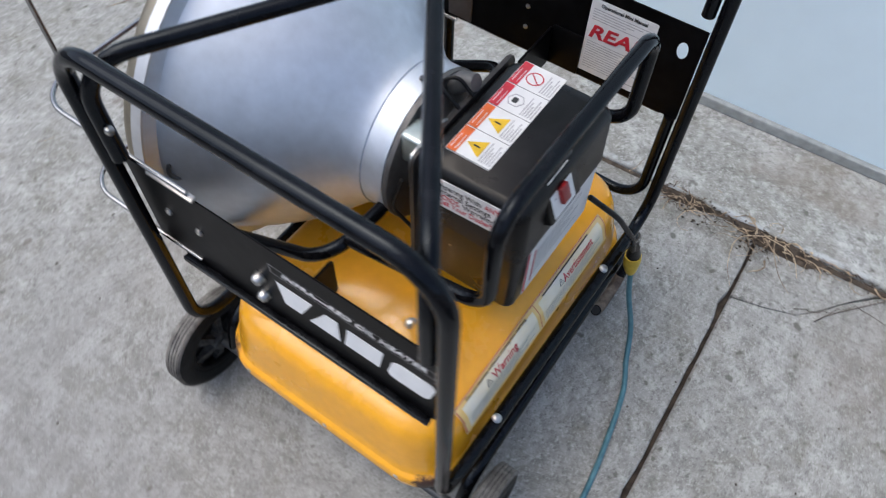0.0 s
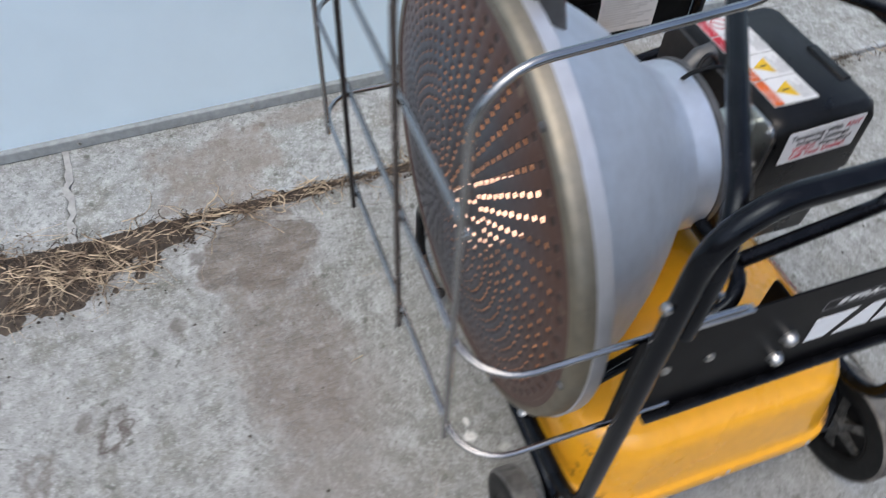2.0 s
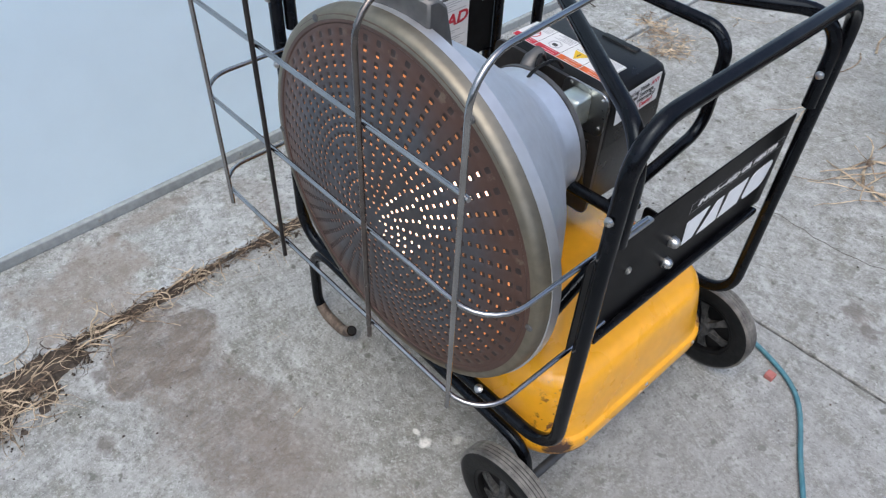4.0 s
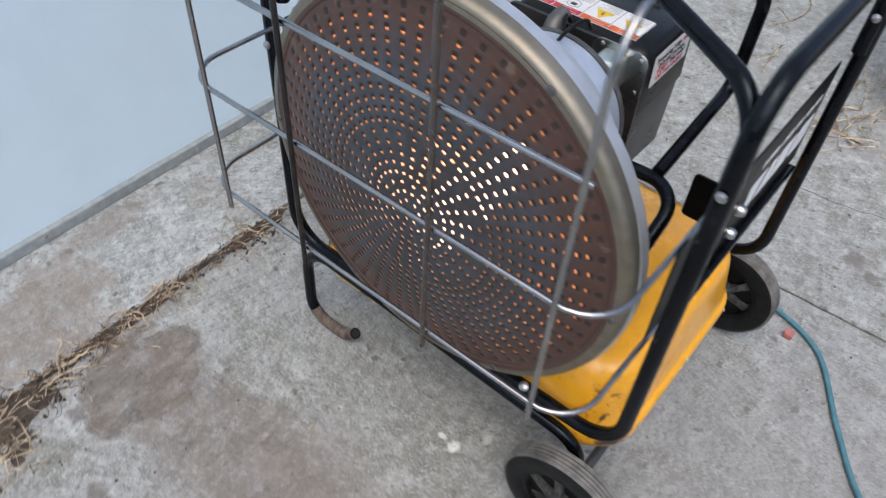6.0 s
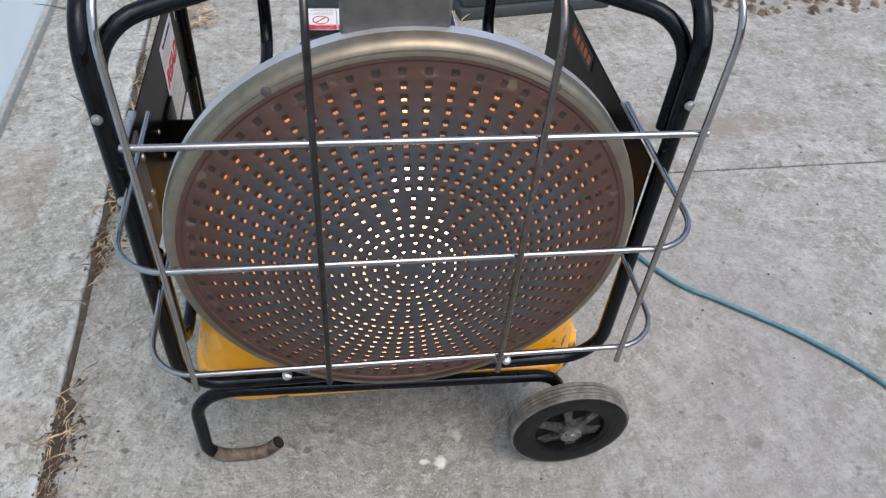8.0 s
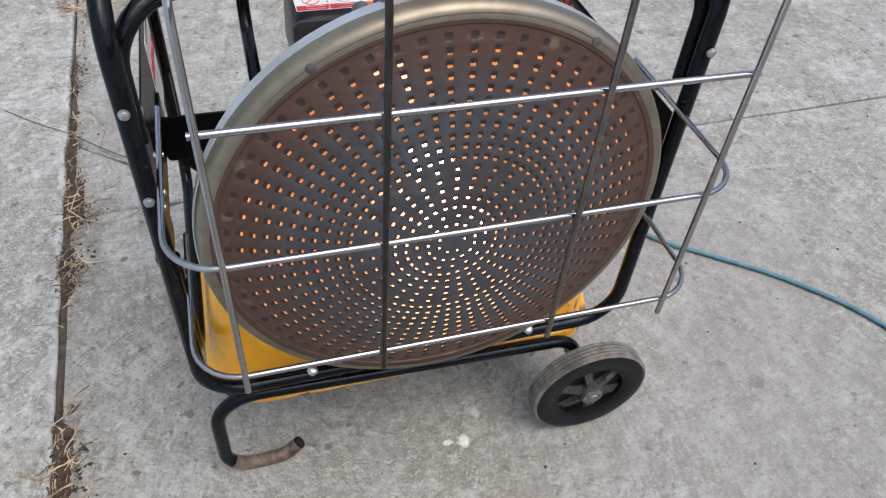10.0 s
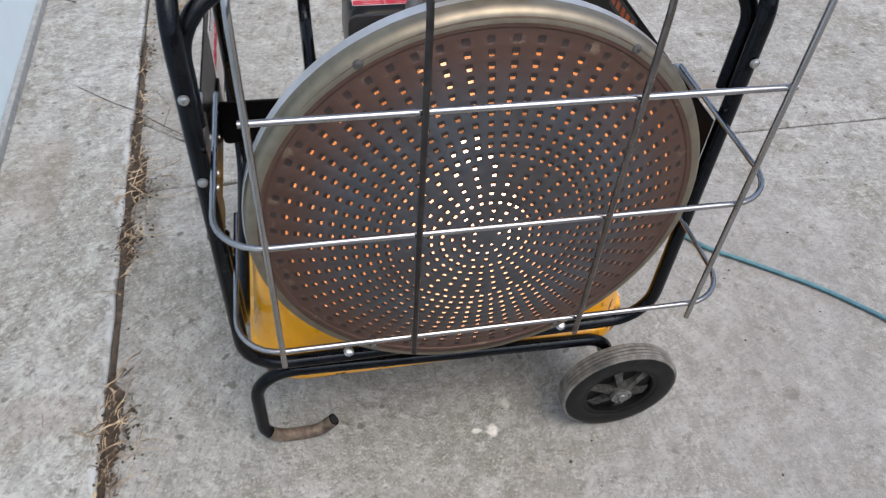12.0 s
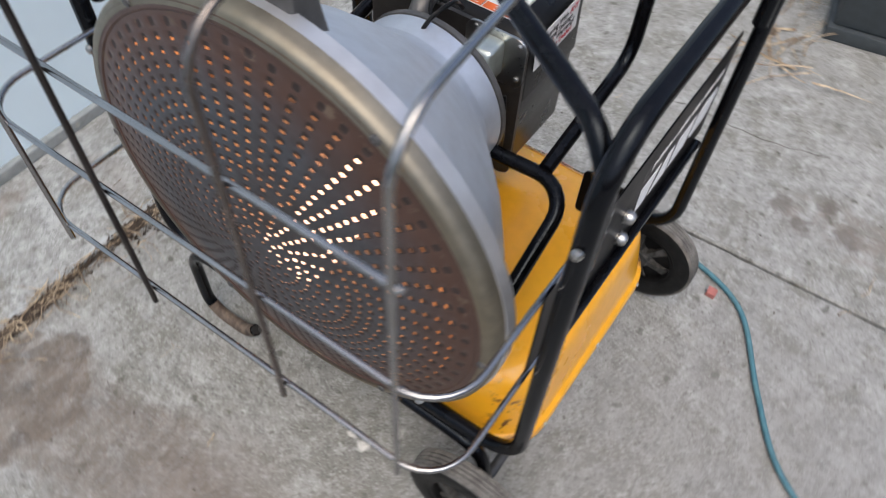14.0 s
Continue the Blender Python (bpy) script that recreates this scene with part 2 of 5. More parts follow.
def concrete(name, light=1.0, broom=1.0, tint=(0.968, 1.0, 1.022)):
    def c(v, warm=0.04):
        return (v * light * tint[0], v * light * (1 - warm * 0.25) * tint[1], v * light * (1 - warm * 1.2) * tint[2])
    m = material(name, c(0.38), 0.88, other=c(0.27, 0.08), scale=2.6, spread=0.62, fine=80, fine_amount=0.16, bump=0.4, bump_scale=260, rough_spread=0.05)
    layer(m, math_node(m, "MULTIPLY", ramp_node(m, noise_node(m, 1.5, 8, 0.72), 0.5, 0.62), 0.6), c(0.205, 0.2))
    layer(m, math_node(m, "MULTIPLY", ramp_node(m, noise_node(m, 5.6, 8, 0.78), 0.5, 0.6), 0.7), c(0.54, 0.03))
    layer(m, math_node(m, "MULTIPLY", ramp_node(m, noise_node(m, 8.5, 8, 0.78), 0.51, 0.59), 0.75), c(0.22, 0.18))
    layer(m, math_node(m, "MULTIPLY", ramp_node(m, noise_node(m, 24, 7, 0.78), 0.51, 0.6), 0.75), c(0.18, 0.16))
    layer(m, math_node(m, "MULTIPLY", ramp_node(m, noise_node(m, 33, 6, 0.8), 0.53, 0.61), 0.55), c(0.58, 0.04))
    layer(m, math_node(m, "MULTIPLY", ramp_node(m, noise_node(m, 42, 9, 0.88), 0.5, 0.6), 0.7), c(0.15, 0.1))
    layer(m, math_node(m, "MULTIPLY", ramp_node(m, noise_node(m, 48, 9, 0.88), 0.51, 0.6), 0.65), c(0.6, 0.04))
    layer(m, math_node(m, "MULTIPLY", ramp_node(m, noise_node(m, 130, 5, 0.8), 0.55, 0.62), 0.75), c(0.12, 0.1))
    layer(m, math_node(m, "MULTIPLY", ramp_node(m, noise_node(m, 170, 4, 0.8), 0.56, 0.63), 0.6), c(0.62, 0.03))
    layer(m, math_node(m, "MULTIPLY", ramp_node(m, noise_node(m, 34, 3, 0.45), 0.67, 0.71), 0.75), c(0.12, 0.15))
    layer(m, math_node(m, "MULTIPLY", ramp_node(m, noise_node(m, 60, 4, 0.6, (1, 0.06, 1)), 0.5, 0.8), 0.3 * broom), c(0.5))
    return m


SLAB = concrete("worn_concrete", 0.79)
APRON = concrete("grey_concrete_apron", 0.92, 0.2, (0.955, 1.0, 1.035))
_lip = math_node(APRON, "ADD", place_axis(APRON, 0), math_node(APRON, "MULTIPLY", math_node(APRON, "SUBTRACT", noise_node(APRON, 30), 0.5), 0.03))
layer(APRON, math_node(APRON, "MULTIPLY", ramp_node(APRON, _lip, -0.553, -0.545), ramp_node(APRON, noise_node(APRON, 11, 4, 0.7), 0.44, 0.56)), (0.42, 0.45, 0.47))
for _x, _y, _a, _b2, _k in ((-0.64, -0.51, 0.115, 0.12, 0.62), (-0.76, -0.3, 0.03, 0.1, 0.5), (-0.66, -0.1, 0.08, 0.05, 0.3), (-0.72, 0.5, 0.07, 0.12, 0.35)):
    layer(APRON, math_node(APRON, "MULTIPLY", spot_mask(APRON, _x, _y, _a, _b2, 0.25, 0.9, 9), _k), (0.205, 0.168, 0.138))
# a broad grey darkening towards +x, then trodden dirt, stains and drips on the slab
layer(SLAB, math_node(SLAB, "MULTIPLY", spot_mask(SLAB, 0.62, -0.25, 0.4, 0.55, 0.5, 0.8, 3), 0.5), (0.225, 0.222, 0.22))
_marks = ramp_node(SLAB, noise_node(SLAB, 46, 4, 0.55, (1, 0.35, 1)), 0.42, 0.56)
_grain = ramp_node(SLAB, noise_node(SLAB, 120, 5, 0.75), 0.38, 0.62)
_near = spot_mask(SLAB, -0.41, -0.475, 0.1, 0.1, 0.08, 0.7, 8)
_mid = spot_mask(SLAB, -0.2, -0.475, 0.2, 0.1, 0.25, 0.9, 9)
layer(SLAB, math_node(SLAB, "MULTIPLY", spot_mask(SLAB, 0.01, -0.45, 0.2, 0.1, 0.5, 1.0, 6), 0.5), (0.2, 0.175, 0.155))
layer(SLAB, math_node(SLAB, "MULTIPLY", _mid, math_node(SLAB, "ADD", math_node(SLAB, "MULTIPLY", _grain, 0.55), 0.27)), (0.18, 0.153, 0.13))
layer(SLAB, math_node(SLAB, "MULTIPLY", _near, math_node(SLAB, "ADD", math_node(SLAB, "MULTIPLY", _grain, 0.45), 0.45)), (0.172, 0.143, 0.118))
_tread = math_node(SLAB, "MULTIPLY", math_node(SLAB, "MAXIMUM", _near, math_node(SLAB, "MULTIPLY", _mid, 0.6)), _marks)
layer(SLAB, math_node(SLAB, "MULTIPLY", _tread, 0.4), (0.105, 0.086, 0.07))
_bump = SLAB.node_tree.nodes.new("ShaderNodeBump")
_bump.inputs["Strength"].default_value, _bump.inputs["Distance"].default_value = 0.7, 0.004
_into = SLAB.node_tree.nodes["Principled BSDF"].inputs["Normal"]
SLAB.node_tree.links.new(_into.links[0].from_socket, _bump.inputs["Normal"])
SLAB.node_tree.links.new(_tread, _bump.inputs["Height"])
SLAB.node_tree.links.new(_bump.outputs[0], _into)
for _x, _y, _a, _b2 in ((-0.289, -0.645, 0.017, 0.013), (-0.428, -0.588, 0.017, 0.013), (-0.469, -0.66, 0.01, 0.01), (-0.24, -0.945, 0.012, 0.012), (-0.157, -0.812, 0.016, 0.011), (0.3, -0.75, 0.01, 0.007), (0.613, -0.272, 0.022, 0.01), (0.658, -0.137, 0.006, 0.008), (0.513, -0.2, 0.009, 0.006), (0.456, 0.621, 0.02, 0.024), (0.5, 0.585, 0.024, 0.02), (0.536, 0.668, 0.022, 0.024), (0.592, 0.61, 0.024, 0.026), (0.7, 0.66, 0.03, 0.02), (0.78, 0.62, 0.025, 0.02)):
    layer(SLAB, math_node(SLAB, "MULTIPLY", spot_mask(SLAB, _x, _y, _a, _b2, 0.3, 0.9, 38), 0.7), (0.105, 0.088, 0.077))
layer(SLAB, math_node(SLAB, "MULTIPLY", spot_mask(SLAB, -0.128, -0.767, 0.034, 0.025, 0.2, 0.9, 34, 0.62), 0.95), (0.085, 0.07, 0.06))
layer(SLAB, math_node(SLAB, "MULTIPLY", spot_mask(SLAB, -0.092, -0.883, 0.035, 0.022, 0.3, 1.1, 40, 0.5), 0.7), (0.12, 0.1, 0.085))
layer(SLAB, math_node(SLAB, "MULTIPLY", spot_mask(SLAB, 0.076, -0.243, 0.009, 0.009, 0.3, 0.5, 60), 0.9), (0.7, 0.69, 0.66))
layer(SLAB, math_node(SLAB, "MULTIPLY", spot_mask(SLAB, 0.05, -0.24, 0.007, 0.005, 0.3, 0.5, 60), 0.8), (0.7, 0.69, 0.66))
layer(SLAB, math_node(SLAB, "MULTIPLY", spot_mask(SLAB, 0.11, -0.2, 0.007, 0.01, 0.3, 0.5, 60), 0.6), (0.6, 0.59, 0.56))
layer(SLAB, math_node(SLAB, "MULTIPLY", spot_mask(SLAB, 0.85, 0.62, 0.28, 0.05, 0.4, 1.2, 26), 0.7), (0.19, 0.165, 0.145))
layer(SLAB, math_node(SLAB, "MULTIPLY", spot_mask(SLAB, -0.35, 0.72, 0.12, 0.1, 0.5, 0.5, 8), 0.4), (0.2, 0.18, 0.165))

# hot burner: a bright core near the axis, and the metal bowl round it, which glows and mirrors it
FLAME = bpy.data.materials.new("white_hot_burner_core")
FLAME.use_nodes = True
_b = FLAME.node_tree.nodes["Principled BSDF"]
_b.inputs["Base Color"].default_value, _b.inputs["Roughness"].default_value = (0.2, 0.12, 0.08, 1), 0.7
_b.inputs["Emission Color"].default_value = (1.0, 0.6, 0.42, 1)
_f = math_node(FLAME, "ADD", math_node(FLAME, "MULTIPLY", ramp_node(FLAME, noise_node(FLAME, 26, 3), 0.3, 0.7), 3.2), 3.0)
FLAME.node_tree.links.new(_f, _b.inputs["Emission Strength"])
BOWL = bpy.data.materials.new("glowing_burner_bowl")
BOWL.use_nodes = True
_n, _l = BOWL.node_tree.nodes, BOWL.node_tree.links
_b = _n["Principled BSDF"]
_b.inputs["Base Color"].default_value, _b.inputs["Roughness"].default_value, _b.inputs["Metallic"].default_value = (0.85, 0.64, 0.5, 1), 0.17, 1.0
_b.inputs["Emission Color"].default_value = (1.0, 0.42, 0.16, 1)
_l.new(math_node(BOWL, "ADD", math_node(BOWL, "MULTIPLY", ramp_node(BOWL, noise_node(BOWL, 14, 3), 0.3, 0.72), 0.55), 0.1), _b.inputs["Emission Strength"])


# ---- mesh helpers ----
def part(name, bm, mat, parent=None, label="", smooth=True):
    """Links a bmesh as one mesh object under a thing or a part."""
    me = bpy.data.meshes.new(name)
    bmesh.ops.recalc_face_normals(bm, faces=bm.faces)
    bm.to_mesh(me)
    bm.free()
    for p in me.polygons:
        p.use_smooth = smooth
    if smooth:
        me.set_sharp_from_angle(angle=radians(40))
    me.materials.append(mat)
    ob = new(name, me)
    ob.parent = parent
    if label:
        ob["label"] = label
    return ob


def thing(name, label, category, group="", at=None):
    ob = new(name)
    if at is not None:
        ob.matrix_world = at
    return tagged(ob, label, category, group)


def fillet(points, radius, closed=False, steps=7):
    """A polyline with its corners rounded."""
    pts, out = [Vector(p) for p in points], []
    n = len(pts)
    for i, p in enumerate(pts):
        if not closed and i in (0, n - 1):
            out.append(p)
            continue
        a, b = (pts[i - 1] - p), (pts[(i + 1) % n] - p)
        r = radius[i] if isinstance(radius, (list, tuple)) else radius
        ang = a.angle(b)
        if r <= 0 or ang > 3.1:
            out.append(p)
            continue
        d = min(r / math.tan(ang / 2), 0.48 * a.length, 0.48 * b.length)
        rr = d * math.tan(ang / 2)
        c = p + (a.normalized() + b.normalized()).normalized() * (rr / math.sin(ang / 2))
        s, e = p + a.normalized() * d - c, p + b.normalized() * d - c
        for k in range(steps + 1):
            out.append(c + s.normalized().slerp(e.normalized(), k / steps, s.normalized()) * s.length)
    return out


def sweep(points, r, n=12, closed=False, caps=True, flat=None):
    """A round tube along a polyline; flat(i) may give the widths across at a point."""
    pts = [Vector(p) for p in points]
    m = len(pts)
    tan = []
    for i in range(m):
        a = pts[i - 1] if closed or i else pts[0]
        b = pts[(i + 1) % m] if closed or i < m - 1 else pts[-1]
        tan.append((b - a).normalized())
    up = tan[0].orthogonal().normalized()
    ups = [up]
    for i in range(1, m):
        up = (tan[i - 1].rotation_difference(tan[i]) @ up)
        up = (up - tan[i] * up.dot(tan[i])).normalized()
        ups.append(up)
    if closed:
        back = tan[-1].rotation_difference(tan[0]) @ ups[-1]
        twist = math.atan2(back.cross(ups[0]).dot(tan[0]), back.dot(ups[0]))
        ups = [Matrix.Rotation(twist * i / m, 3, tan[i]) @ u for i, u in enumerate(ups)]
    bm = bmesh.new()
    rings = []
    for i in range(m):
        side = tan[i].cross(ups[i])
        rad = r[i] if isinstance(r, (list, tuple)) else r
        rings.append([bm.verts.new(pts[i] + (ups[i] * math.cos(2 * math.pi * k / n) + side * math.sin(2 * math.pi * k / n)) * rad) for k in range(n)])
    for i in range(m if closed else m - 1):
        a, b = rings[i], rings[(i + 1) % m]
        for k in range(n):
            bm.faces.new((a[k], a[(k + 1) % n], b[(k + 1) % n], b[k]))
    if caps and not closed:
        bm.faces.new(rings[0])
        bm.faces.new(rings[-1][::-1])
    return bm


def lathe(profile, n=64, axis="y", centre=(0, 0, 0), closed=False, caps=True):
    """A profile of (radius, along) turned about an axis through centre."""
    bm = bmesh.new()
    rings = []
    for rad, h in profile:
        ring = []
        for k in range(n):
            a = 2 * math.pi * k / n
            c, s = rad * math.cos(a), rad * math.sin(a)
            v = {"y": (c, h, s), "z": (c, s, h), "x": (h, c, s)}[axis]
            ring.append(bm.verts.new(Vector(centre) + Vector(v)))
        rings.append(ring)
    pairs = list(zip(rings, rings[1:])) + ([(rings[-1], rings[0])] if closed else [])
    for a, b in pairs:
        for k in range(n):
            bm.faces.new((a[k], a[(k + 1) % n], b[(k + 1) % n], b[k]))
    if caps and not closed:
        for ring in (rings[0], rings[-1]):
            if (ring[0].co - ring[n // 2].co).length > 1e-4:
                bm.faces.new(ring)
    return bm


def box(lo, hi, bevel=0.0, segments=2):
    bm = bmesh.new()
    bmesh.ops.create_cube(bm, size=1)
    for v in bm.verts:
        v.co = Vector([(a + b) / 2 + c * (b - a) for a, b, c in zip(lo, hi, v.co)])
    if bevel:
        bmesh.ops.bevel(bm, geom=bm.edges[:], offset=bevel, segments=segments, profile=0.5, affect="EDGES")
    return bm


def prism(outline, depth, bevel=0.0, m=None):
    """A flat outline in x, y raised by depth along z, laid by m."""
    bm = bmesh.new()
    low = [bm.verts.new((x, y, 0)) for x, y in outline]
    top = [bm.verts.new((x, y, depth)) for x, y in outline]
    bm.faces.new(low[::-1])
    bm.faces.new(top)
    k = len(outline)
    for i in range(k):
        bm.faces.new((low[i], low[(i + 1) % k], top[(i + 1) % k], top[i]))
    if bevel:
        bmesh.ops.bevel(bm, geom=bm.edges[:], offset=bevel, segments=1, affect="EDGES")
    if m is not None:
        bmesh.ops.transform(bm, matrix=m, verts=bm.verts)
    return bm


def rounded(hx, hy, r, k=6):
    """The outline of a rectangle with round corners, about the origin."""
    out = []
    for cx, cy, a0 in ((hx - r, hy - r, 0), (-hx + r, hy - r, 90), (-hx + r, -hy + r, 180), (hx - r, -hy + r, 270)):
        for i in range(k + 1):
            a = radians(a0 + 90 * i / k)
            out.append((cx + r * math.cos(a), cy + r * math.sin(a)))
    return out


def loft(rings, cap=True):
    bm = bmesh.new()
    vs = [[bm.verts.new(p) for p in ring] for ring in rings]
    k = len(vs[0])
    for a, b in zip(vs, vs[1:]):
        for i in range(k):
            bm.faces.new((a[i], a[(i + 1) % k], b[(i + 1) % k], b[i]))
    if cap:
        bm.faces.new(vs[0][::-1])
        bm.faces.new(vs[-1])
    return bm


def basis(origin, right, up):
    """The pose whose x is right and y is up, for labels laid on a face."""
    x, y = Vector(right).normalized(), Vector(up).normalized()
    z = x.cross(y)
    m = Matrix((x, y, z)).transposed().to_4x4()
    m.translation = origin
    return m


def lettering(text, size, m, mat, parent, width=None, shear=0.0, thick=0.0003, name="lettering", bold=0.0):
    cu = bpy.data.curves.new(name, "FONT")
    cu.body, cu.size, cu.align_x, cu.align_y, cu.shear, cu.extrude, cu.offset = text, size, "CENTER", "CENTER", shear, thick, bold
    cu.resolution_u = 3
    tmp = new("tmp", cu)
    bpy.context.view_layer.update()
    me = bpy.data.meshes.new_from_object(tmp)
    wide = max((v.co.x for v in me.vertices), default=1) - min((v.co.x for v in me.vertices), default=0)
    bpy.data.objects.remove(tmp)
    bpy.data.curves.remove(cu)
    k = width / wide if width and wide else 1.0
    me.transform(m @ Matrix.Diagonal((k, 1, 1, 1)))
    me.materials.clear()
    me.materials.append(mat)
    ob = new(name, me)
    ob.parent = parent
    return ob


def bars(rows, m, mat, parent, name="print"):
    """Lines of small print as plain bars: rows of x, y, width, height."""
    bm = bmesh.new()
    for x, y, w, h in rows:
        vs = [bm.verts.new(m @ Vector(p)) for p in ((x, y, 0.0004), (x + w, y, 0.0004), (x + w, y + h, 0.0004), (x, y + h, 0.0004))]
        bm.faces.new(vs)
    ob = part(name, bm, mat, parent, smooth=False)
    if len(rows) > 1:
        ob["kind"] = "stuff"
    return ob


def bolt(name, at, way, r, parent, h=None, mat=None):
    """A pan-head screw with a washer, pointing along way."""
    h = h or r * 0.7
    bm = lathe([(r * 1.08, 0), (r * 1.08, h * 0.2), (r, h * 0.25), (r * 0.95, h * 0.7), (r * 0.6, h), (r * 0.25, h * 1.02), (r * 0.2, h * 0.75)], 14, "z")
    bmesh.ops.transform(bm, matrix=Matrix.Translation(at) @ Vector((0, 0, 1)).rotation_difference(Vector(way)).to_matrix().to_4x4(), verts=bm.verts)
    return part(name, bm, mat or STEEL, parent)


# ---- the heater ----
C = 0.012
TUBE = 0.0098
XL, XR, YF, YB, ZB, ZT = C - 0.295, C + 0.295, -0.212, 0.247, 0.219, 0.766
FN, YN = -0.207, 0.235  # the frame is a little racked: its +x side is the shorter one
DZ = 0.5
heater = thing("space_heater", "yellow and black infra-red oil heater with a lit perforated disc", "heater")

# tube frame: one bent loop
part("tube_frame", sweep(fillet([(XL, YF, ZB), (XR, FN, ZB), (XR, FN, ZT), (XR, YN, ZT), (XR, YN + 0.003, ZB), (XL, YB, ZB), (XL, YB, ZT), (XL, YF, ZT)], 0.058, True), TUBE, 16, True), BLACK, heater, "glossy black bent tube frame")
for sx, sy in ((1, 1), (-1, 1)):
    a, b = (C + sx * 0.293, (FN if sx > 0 else YF) + 0.021), (C - sx * 0.293, (YB if sx > 0 else YN) - 0.021)
    ym = 0.006
    zc = 0.752 + 0.006 * sx
    pts = fillet([(a[0], a[1], 0.615), (a[0], a[1], 0.744), (C - 0.01, ym, zc), (b[0], b[1], 0.744), (b[0], b[1], 0.615)], [0, 0.055, 0, 0.055, 0])
    part("cross_brace", sweep(pts, 0.0092, 14), BLACK, heater, "black tube crossing over the burner")
for x, y, w, z in ((XR, FN - TUBE - 0.002, -1, 0.667), (XL, YF - TUBE, -1, 0.667), (XL, YF - TUBE, -1, 0.565), (XR, YN - 0.036, -1, 0.667), (XL, YB - 0.036, -1, 0.667), (XR, FN + 0.031, 1, 0.665), (XL, YF + 0.031, 1, 0.665)):
    bolt("bolt", (x, y, z), (0, w, 0), 0.005, heater, 0.0045)
for x in (C - 0.155, C + 0.155):
    bolt("bolt", (x, YF - 0.004, 0.232), (0, -0.6, 0.8), 0.0065, heater)
for x, y in ((C + 0.163, YN + 0.005), (C - 0.143, YB - 0.003)):
    bolt("bolt", (x, y, ZB + 0.0095), (0, 0.3, 1), 0.0065, heater)
bolt("bolt", (C - 0.012, -0.004, 0.762), (-0.2, -0.5, 0.6), 0.006, heater)

# guard of chromed wire
WIRE = 0.0031
GX, GY, GZ = (-0.2315, -0.0925, 0.0925, 0.2315), -0.36, (0.440, 0.596, 0.734)
guard = part("wire_guard", sweep(fillet([(C + GX[0], GY, 0.418), (C + GX[0], GY, 0.862), (C + GX[0] + 0.02, -0.125, 0.862), (C + GX[3] - 0.02, -0.125, 0.862), (C + GX[3], GY, 0.862), (C + GX[3], GY, 0.418)], [0, 0.045, 0.06, 0.06, 0.045, 0]), WIRE, 10), CHROME, heater, "chromed wire guard before the disc")
for x, mat in zip(GX[1:3], (DARK_WIRE, BROWN_WIRE)):
    part("upright_wire", sweep(fillet([(C + x, GY - 0.003, 0.418), (C + x, GY - 0.003, 0.862), (C + x, -0.125, 0.862)], 0.045), WIRE, 10), mat, guard, "heat-darkened upright wire")
for z, back in ((GZ[0], -0.14), (GZ[1], -0.11)):
    part("cross_wire", sweep(fillet([(C - 0.279, back, z), (C - 0.279, GY + 0.003, z), (C + 0.279, GY + 0.003, z), (C + 0.279, back, z)], 0.05), WIRE, 10), CHROME, guard)
part("cross_wire", sweep([(C + GX[0] - 0.006, GY + 0.003, GZ[2]), (C + GX[3] + 0.006, GY + 0.003, GZ[2])], WIRE, 10), CHROME, guard)

# drum, cone and perforated plate, about the axis y through (C, DZ)
AX = (C, 0, DZ)
PX = (C, 0.012, DZ + 0.004)
drum = part("drum_rim", lathe([(0.247, -0.2535), (0.2545, -0.2525), (0.2585, -0.249), (0.2603, -0.243), (0.261, -0.2335)], 96, "y", (C, 0, DZ + 0.002), caps=False), TINTED, heater, "heat-tinted golden metal rim")
part("drum_band", lathe([(0.2585, -0.235), (0.2625, -0.234), (0.262, -0.2185), (0.256, -0.217)], 96, "y", AX, caps=False), BAND, heater, "bare metal band round the drum")
cone_ob = part("reflector_cone", lathe([(0.26, -0.2175), (0.2425, -0.2155), (0.24, -0.212), (0.2345, -0.201), (0.21, -0.156), (0.18, -0.114), (0.15, -0.08), (0.125, -0.055), (0.113, -0.042), (0.107, -0.032), (0.105, -0.025), (0.103, -0.0245), (0.1028, -0.018), (0.1028, 0.004), (0.1025, 0.007), (0.097, 0.0075)], 96, "y", AX, caps=False), ALU, heater, "brushed silver metal cone")
eye_bm = lathe([(0.0125 + 0.003 * math.cos(k * math.pi / 4), 0.003 * math.sin(k * math.pi / 4)) for k in range(8)], 24, "z", closed=True)
bmesh.ops.transform(eye_bm, matrix=Matrix.Translation((C + 0.228, -0.203, 0.522)) @ Vector((0, 0, 1)).rotation_difference(Vector((0.3, 0.9, 0.3))).to_matrix().to_4x4(), verts=eye_bm.verts)
part("cable_eye", eye_bm, DARK_CAST, cone_ob, "small dark metal eye")
part("burner_flange", lathe([(0.1, 0.008), (0.104, 0.009), (0.104, 0.016), (0.08, 0.018), (0.062, 0.03), (0.055, 0.034), (0.055, 0.055)], 48, "y", AX), CARBON, heater)


def plate_y(r):
    return -0.264 - 0.03 * (1 - (r / 0.24) ** 2) if r < 0.24 else -0.264


